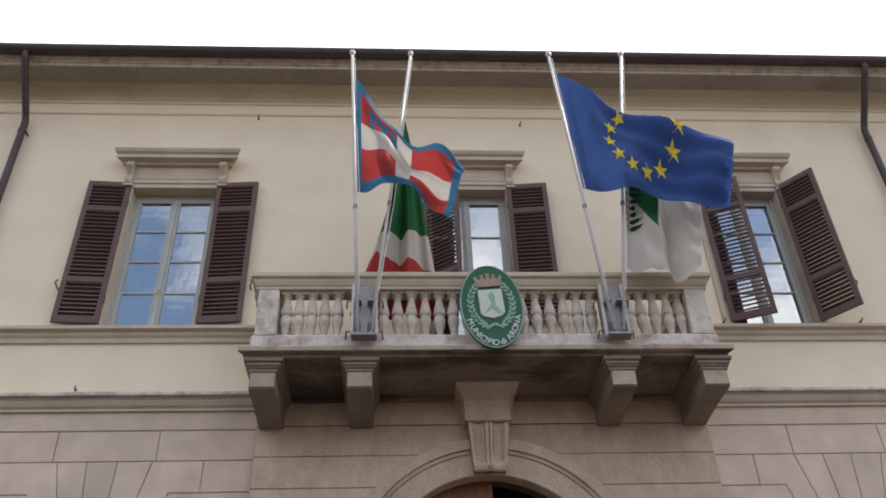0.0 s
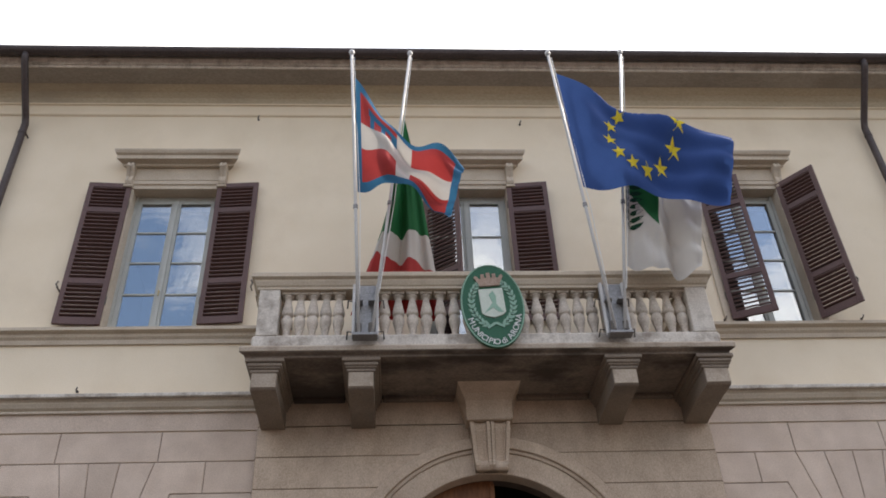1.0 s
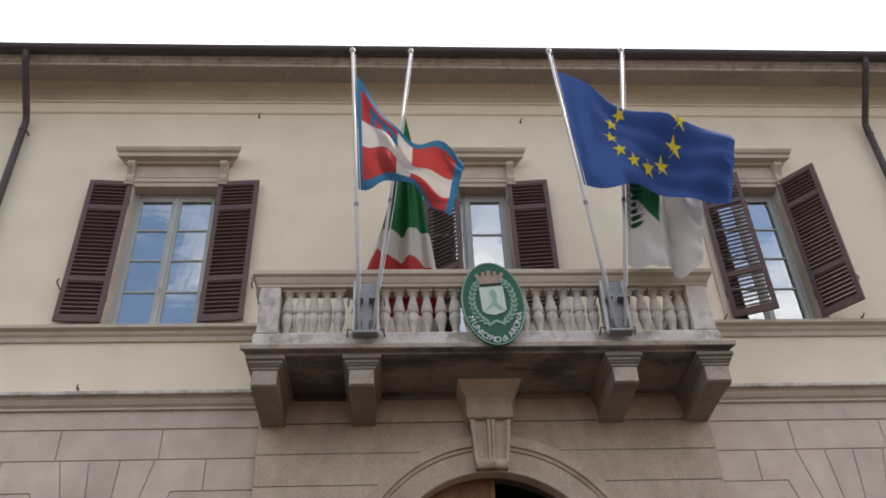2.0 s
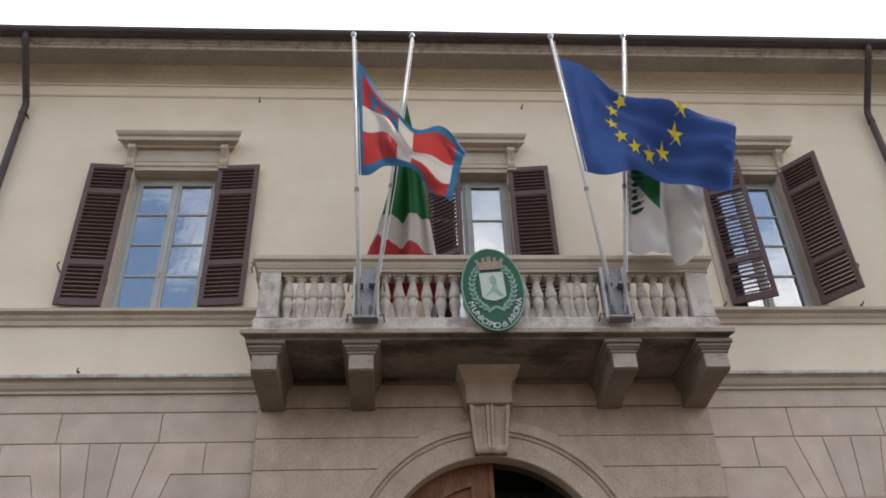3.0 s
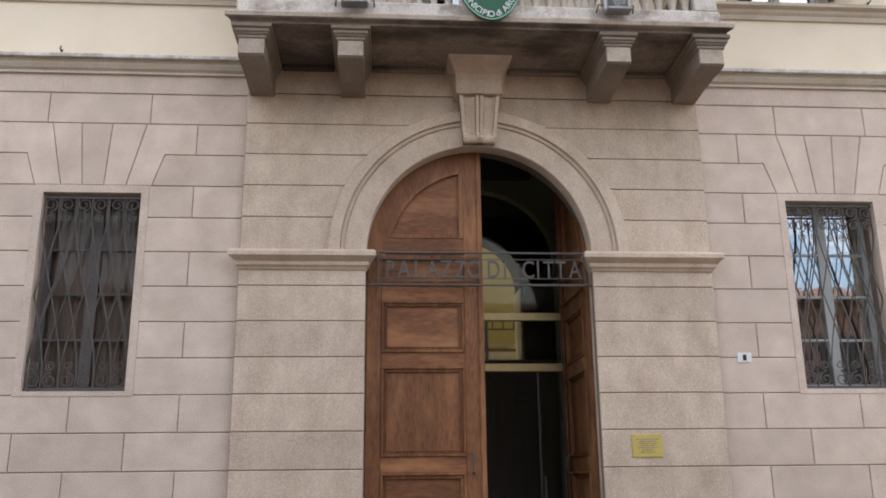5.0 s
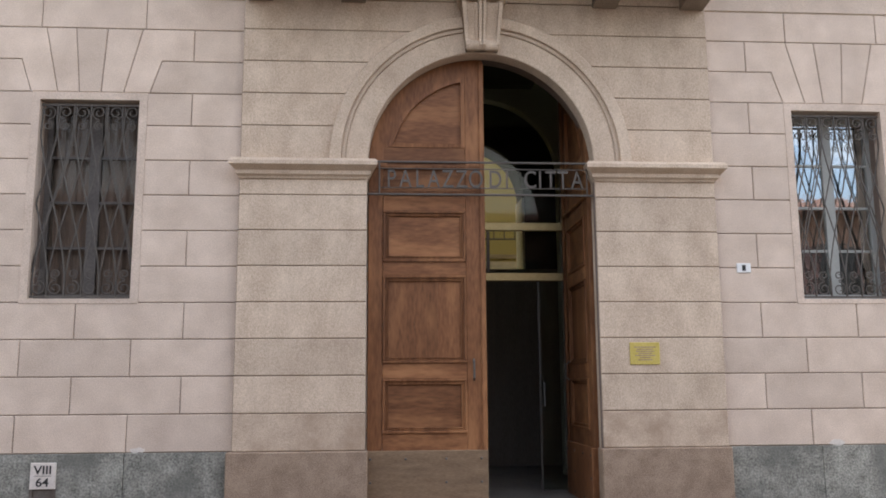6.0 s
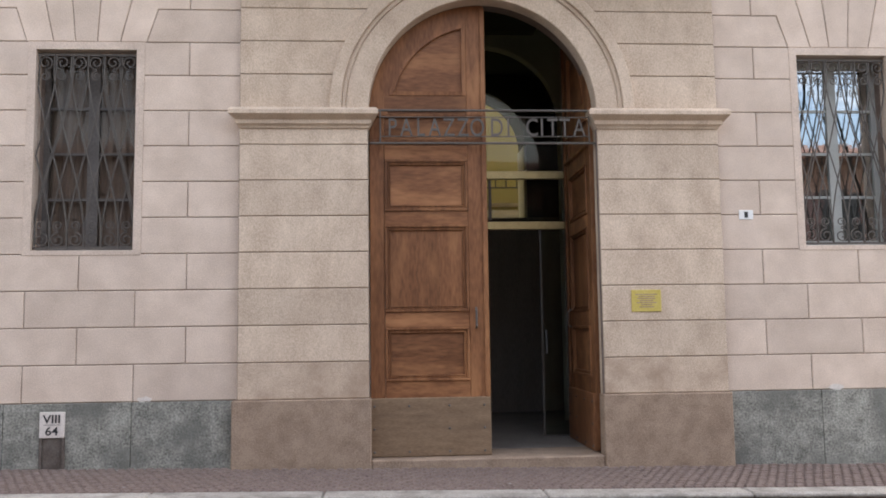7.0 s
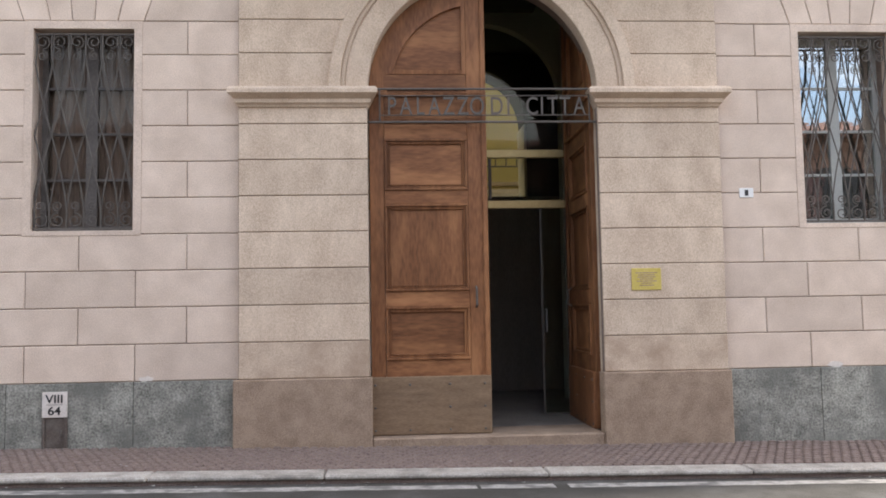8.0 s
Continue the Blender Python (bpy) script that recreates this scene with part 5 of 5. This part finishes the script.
# ---- houses across the street ----
house = thing("house", "low ochre plaster house across the street", "house")
part("wall", B(-30, 14.2, -19.5, -12.5, -0.6, 5.9), M_OPPOSITE, house)
part("roof", moulding(bmesh.new(), [(-12.1, 5.85), (-12.1, 5.95), (-16, 7.1), (-20, 5.95), (-20, 5.85)], -30.5, 14.6), M_ROOF, house)
for i in range(-6, 4):
    for z in (0.7, 3.3):
        w = part("window", B(i * 4.0 - 0.55, i * 4.0 + 0.55, -12.52, -12.47, z, z + 1.7), M_BLACK, house)
        part("shutter", B(i * 4.0 - 1.15, i * 4.0 - 0.58, -12.499, -12.44, z, z + 1.7), M_SHUTTER, house)
        part("shutter", B(i * 4.0 + 0.58, i * 4.0 + 1.15, -12.499, -12.44, z, z + 1.7), M_SHUTTER, house)

# ---- kerb and road edge ----
kerb = thing("kerb", "pale worn granite kerb stones", "kerb", kind="structure")
xs = [-11.2, -9.4, -7.7, -5.9, -4.1, -2.33, -0.83, 1.12, 2.95, 4.8, 6.6, 8.4, 10.2, 12.0]
for a, b in zip(xs, xs[1:]):
    bm = B(a + 0.004, b - 0.004, -1.66, -1.365, -0.045, 0.0, bevel=0.014)
    for v in bm.verts:
        v.co.z += ground_z(v.co.x) - 0.012
    part("kerb_stone", bm, M_KERB, kerb)
    bm = B(a + 0.002, b - 0.002, -1.635, -1.40, -0.30, -0.046)
    for v in bm.verts:
        v.co.z += ground_z(v.co.x) - 0.012
    part("kerb_bed", bm, M_SETT, kerb)
strip = thing("road_edge_line", "worn white painted line along the kerb", "road marking", kind="structure")
rr = random.Random(7)
x = -10.0
while x < 12:
    w = rr.uniform(0.4, 1.3)
    bm = bmesh.new()
    n = 8
    up = [bm.verts.new((x + w * i / n, -1.78 + rr.uniform(-0.012, 0.012), ground_z(x + w * i / n) - 0.086)) for i in range(n + 1)]
    dn = [bm.verts.new((q.co.x, -1.94 + rr.uniform(-0.012, 0.012), q.co.z)) for q in up]
    for i in range(n):
        bm.faces.new((up[i], up[i + 1], dn[i + 1], dn[i]))
    part("paint_patch", bm, M_LINE, strip)
    x += w + rr.choice((0.0, 0.0, 0.03, 0.12))
litter = thing("litter", "scattered pale leaves and paper scraps by the kerb", "litter", kind="stuff")
bm = bmesh.new()
for _ in range(60):
    x, y = rr.uniform(-6, 7), rr.choice((-1.72, -1.70, -1.75, -0.3, -1.2)) + rr.uniform(-0.05, 0.05)
    z = ground_z(x) + (-0.08 if y < -1.6 else 0.012)
    s = rr.uniform(0.008, 0.022)
    a = rr.uniform(0, 6.28)
    bm.faces.new([bm.verts.new((x + s * math.cos(a + q), y + s * math.sin(a + q), z + rr.uniform(0, 0.008))) for q in (0, 1.5, 3.0, 4.4)])
part("scrap", bm, M_LINE, litter)

# ---- plinth slabs ----
plinth = thing("wall_plinth", "rough green-grey granite plinth slabs along the foot of the wall", "plinth", kind="structure")
left = [XL, -7.6, -6.2, -5.05, -4.2, -2.915, -1.885]
right = [3.425, 4.45, 5.7, 7.1, 8.5, XR]
for row in (left, right):
    for a, b in zip(row, row[1:]):
        part("plinth_slab", B(a + 0.003, b - 0.003, -0.02, 0.013, -0.45, 0.677, bevel=0.004), M_GRANITE, plinth)

# ---- wall stones ----
J, CH = 0.0038, 0.007


def stone(poly, y, mat, parent):
    """One ashlar with a chamfered edge, drawn in from its joint."""
    poly = ccw([tuple(p) for p in poly])
    k = len(poly)
    out = []
    for i in range(k):
        a, b, c = Vector(poly[i - 1]), Vector(poly[i]), Vector(poly[(i + 1) % k])
        e1, e2 = (b - a).normalized(), (c - b).normalized()
        n1, n2 = Vector((-e1.y, e1.x)), Vector((-e2.y, e2.x))
        m = n1 + n2
        out.append(tuple(b + m / max(m.dot(n1), 0.3) * J))
    return part("stone", prism(bmesh.new(), out, y, y + 0.0135, CH), mat, parent)


def rect(x0, x1, z0, z1):
    return [(x0, z0), (x1, z0), (x1, z1), (x0, z1)]


FR = 0.07


def side_stones(ends, odd, even, win, vous):
    """The courses of one side: joints alternate; the window breaks them; wedge stones stand over it."""
    e0, e1 = ends
    w0, w1 = win[0] - FR, win[1] + FR
    for k in range(13):
        z0, z1 = course(k), course(k + 1)
        js = sorted([e0, e1] + [x for x in (odd if k % 2 else even) if e0 + 0.1 < x < e1 - 0.1])
        if 4 <= k <= 9:
            js = sorted([x for x in js if not w0 - 0.1 < x < w1 + 0.1] + [w0, w1])
        spans = list(zip(js, js[1:]))
        if k in (10, 11):
            continue
        for a, b in spans:
            if 4 <= k <= 9 and a >= w0 - 0.01 and b <= w1 + 0.01:
                continue
            stone(rect(a, b, z0, z1), 0.0, M_STONE, ground_wall)
    # the two courses of wedge stones
    zb, zm, zt = course(10), course(11), course(12)
    bot, top = vous
    j11 = sorted(x for x in odd if e0 + 0.1 < x < e1 - 0.1)
    lo = max([x for x in j11 if x < top[0] - 0.25] + [e0])
    hi = min([x for x in j11 if x > top[-1] + 0.25] + [e1])
    for i in range(1, len(bot) - 2):
        stone([(bot[i], zb), (bot[i + 1], zb), (top[i + 1], zt), (top[i], zt)], 0.0, M_STONE, ground_wall)
    stone([(bot[0], zb), (bot[1], zb), (top[1], zt), (lo, zt), (lo, zm), (top[0], zm)], 0.0, M_STONE, ground_wall)
    stone([(bot[-2], zb), (bot[-1], zb), (top[-1], zm), (hi, zm), (hi, zt), (top[-2], zt)], 0.0, M_STONE, ground_wall)
    j10 = sorted(x for x in even if e0 + 0.1 < x < e1 - 0.1)
    js = [e0] + [x for x in j10 if x < top[0] - 0.5]
    for a, b in zip(js, js[1:]):
        stone(rect(a, b, zb, zm), 0.0, M_STONE, ground_wall)
    stone([(js[-1], zb), (bot[0], zb), (top[0], zm), (js[-1], zm)], 0.0, M_STONE, ground_wall)
    js = [x for x in j10 if x > top[-1] + 0.5] + [e1]
    stone([(bot[-1], zb), (js[0], zb), (js[0], zm), (top[-1], zm)], 0.0, M_STONE, ground_wall)
    for a, b in zip(js, js[1:]):
        stone(rect(a, b, zb, zm), 0.0, M_STONE, ground_wall)
    js = [e0] + [x for x in j11 if x <= lo + 0.01]
    for a, b in zip(js, js[1:]):
        stone(rect(a, b, zm, zt), 0.0, M_STONE, ground_wall)
    js = [x for x in j11 if x >= hi - 0.01] + [e1]
    for a, b in zip(js, js[1:]):
        stone(rect(a, b, zm, zt), 0.0, M_STONE, ground_wall)


side_stones((XL, PX0), [-2.38 - 1.115 * i for i in range(6)], [-2.91 - 1.125 * i for i in range(6)], GRILLES[0],
            ((-4.10, -3.82, -3.59, -3.36, -3.12, -2.84), (-4.22, -3.98, -3.66, -3.32, -2.94, -2.72)))
side_stones((PX1, XR), [3.875 + 1.09 * i for i in range(7)], [4.365 + 1.10 * i for i in range(6)], GRILLES[1],
            ((4.29, 4.55, 4.77, 4.99, 5.23, 5.52), (4.17, 4.36, 4.70, 5.04, 5.40, 5.64)))

# portal courses: whole stones from the corner to the opening or to the arch
for k in range(13):
    z0, z1 = course(k), course(k + 1)
    for s in (-1, 1):
        outer = PX0 if s < 0 else PX1
        if z1 <= SPRING + 0.05:
            inner_x = DOOR_X + s * DOOR_R
            poly = rect(min(outer, inner_x), max(outer, inner_x), z0, z1)
        else:
            r = 1.50
            def reach(z):
                d = max(z - SPRING, 0.0)
                return DOOR_X + s * math.sqrt(max(r * r - d * d, 0.0))
            edge_pts = [(reach(z0 + (z1 - z0) * i / 6), z0 + (z1 - z0) * i / 6) for i in range(7)]
            if z1 - SPRING > r:
                edge_pts = [q for q in edge_pts if q[1] - SPRING < r] + [(DOOR_X, min(z1, SPRING + r)), (DOOR_X, z1)]
                if edge_pts[0][1] > z0 + 0.001:
                    edge_pts = [(DOOR_X, z0), (DOOR_X, z1)]
                clean = []
                for q in edge_pts:
                    if not clean or (Vector(q) - Vector(clean[-1])).length > 0.01:
                        clean.append(q)
                edge_pts = clean
            poly = [(outer, z0)] + edge_pts + [(outer, z1)]
        stone(poly, PY, M_PORTALLOW if k == 0 else M_PORTAL, ground_wall)

# ragged white plaster repairs along the plinth
rp = random.Random(3)
for x, w in ((-2.78, 0.16), (4.62, 0.17)):
    pts = [(x + w * math.cos(a) * rp.uniform(0.35, 0.6), 0.705 + 0.035 * math.sin(a) * rp.uniform(0.5, 1.1)) for a in np.linspace(0, 2 * math.pi, 14)[:-1]]
    part("plaster_patch", prism(bmesh.new(), ccw(pts), -0.004, 0.003), M_PATCH, ground_wall)

# ---- pavement setts ----
rs = random.Random(11)
bm = bmesh.new()
step = 0.095
verts, faces = [], []
for i in range(int(15.0 / step)):
    for j in range(14):
        x = -6.6 + i * step + (step / 2 if j % 2 else 0)
        y = -0.065 - j * step - 0.035 * abs(math.sin(x * 2.4))
        if y < -1.345 or (PX0 - 0.05 < x < PX1 + 0.05 and y > -0.14):
            continue
        hx, hy = step * 0.44 * rs.uniform(0.88, 1.0), step * 0.44 * rs.uniform(0.88, 1.0)
        z = ground_z(x) + rs.uniform(-0.006, 0.002)
        n = len(verts)
        verts += [(x - hx, y - hy, z - 0.02), (x + hx, y - hy, z - 0.02), (x + hx, y + hy, z - 0.02), (x - hx, y + hy, z - 0.02)]
        c = 0.78
        verts += [(x - hx * c, y - hy * c, z), (x + hx * c, y - hy * c, z), (x + hx * c, y + hy * c, z), (x - hx * c, y + hy * c, z)]
        faces += [(n + 4, n + 5, n + 6, n + 7)] + [(n + q, n + (q + 1) % 4, n + 4 + (q + 1) % 4, n + 4 + q) for q in range(4)]
me = bpy.data.meshes.new("setts")
me.from_pydata(verts, [], faces)
me.materials.append(M_SETT)
bm.free()
setts = new("setts", me)
setts.parent = pavement
tagged(setts, "small dark porphyry setts laid in shallow waves", "", kind="stuff")
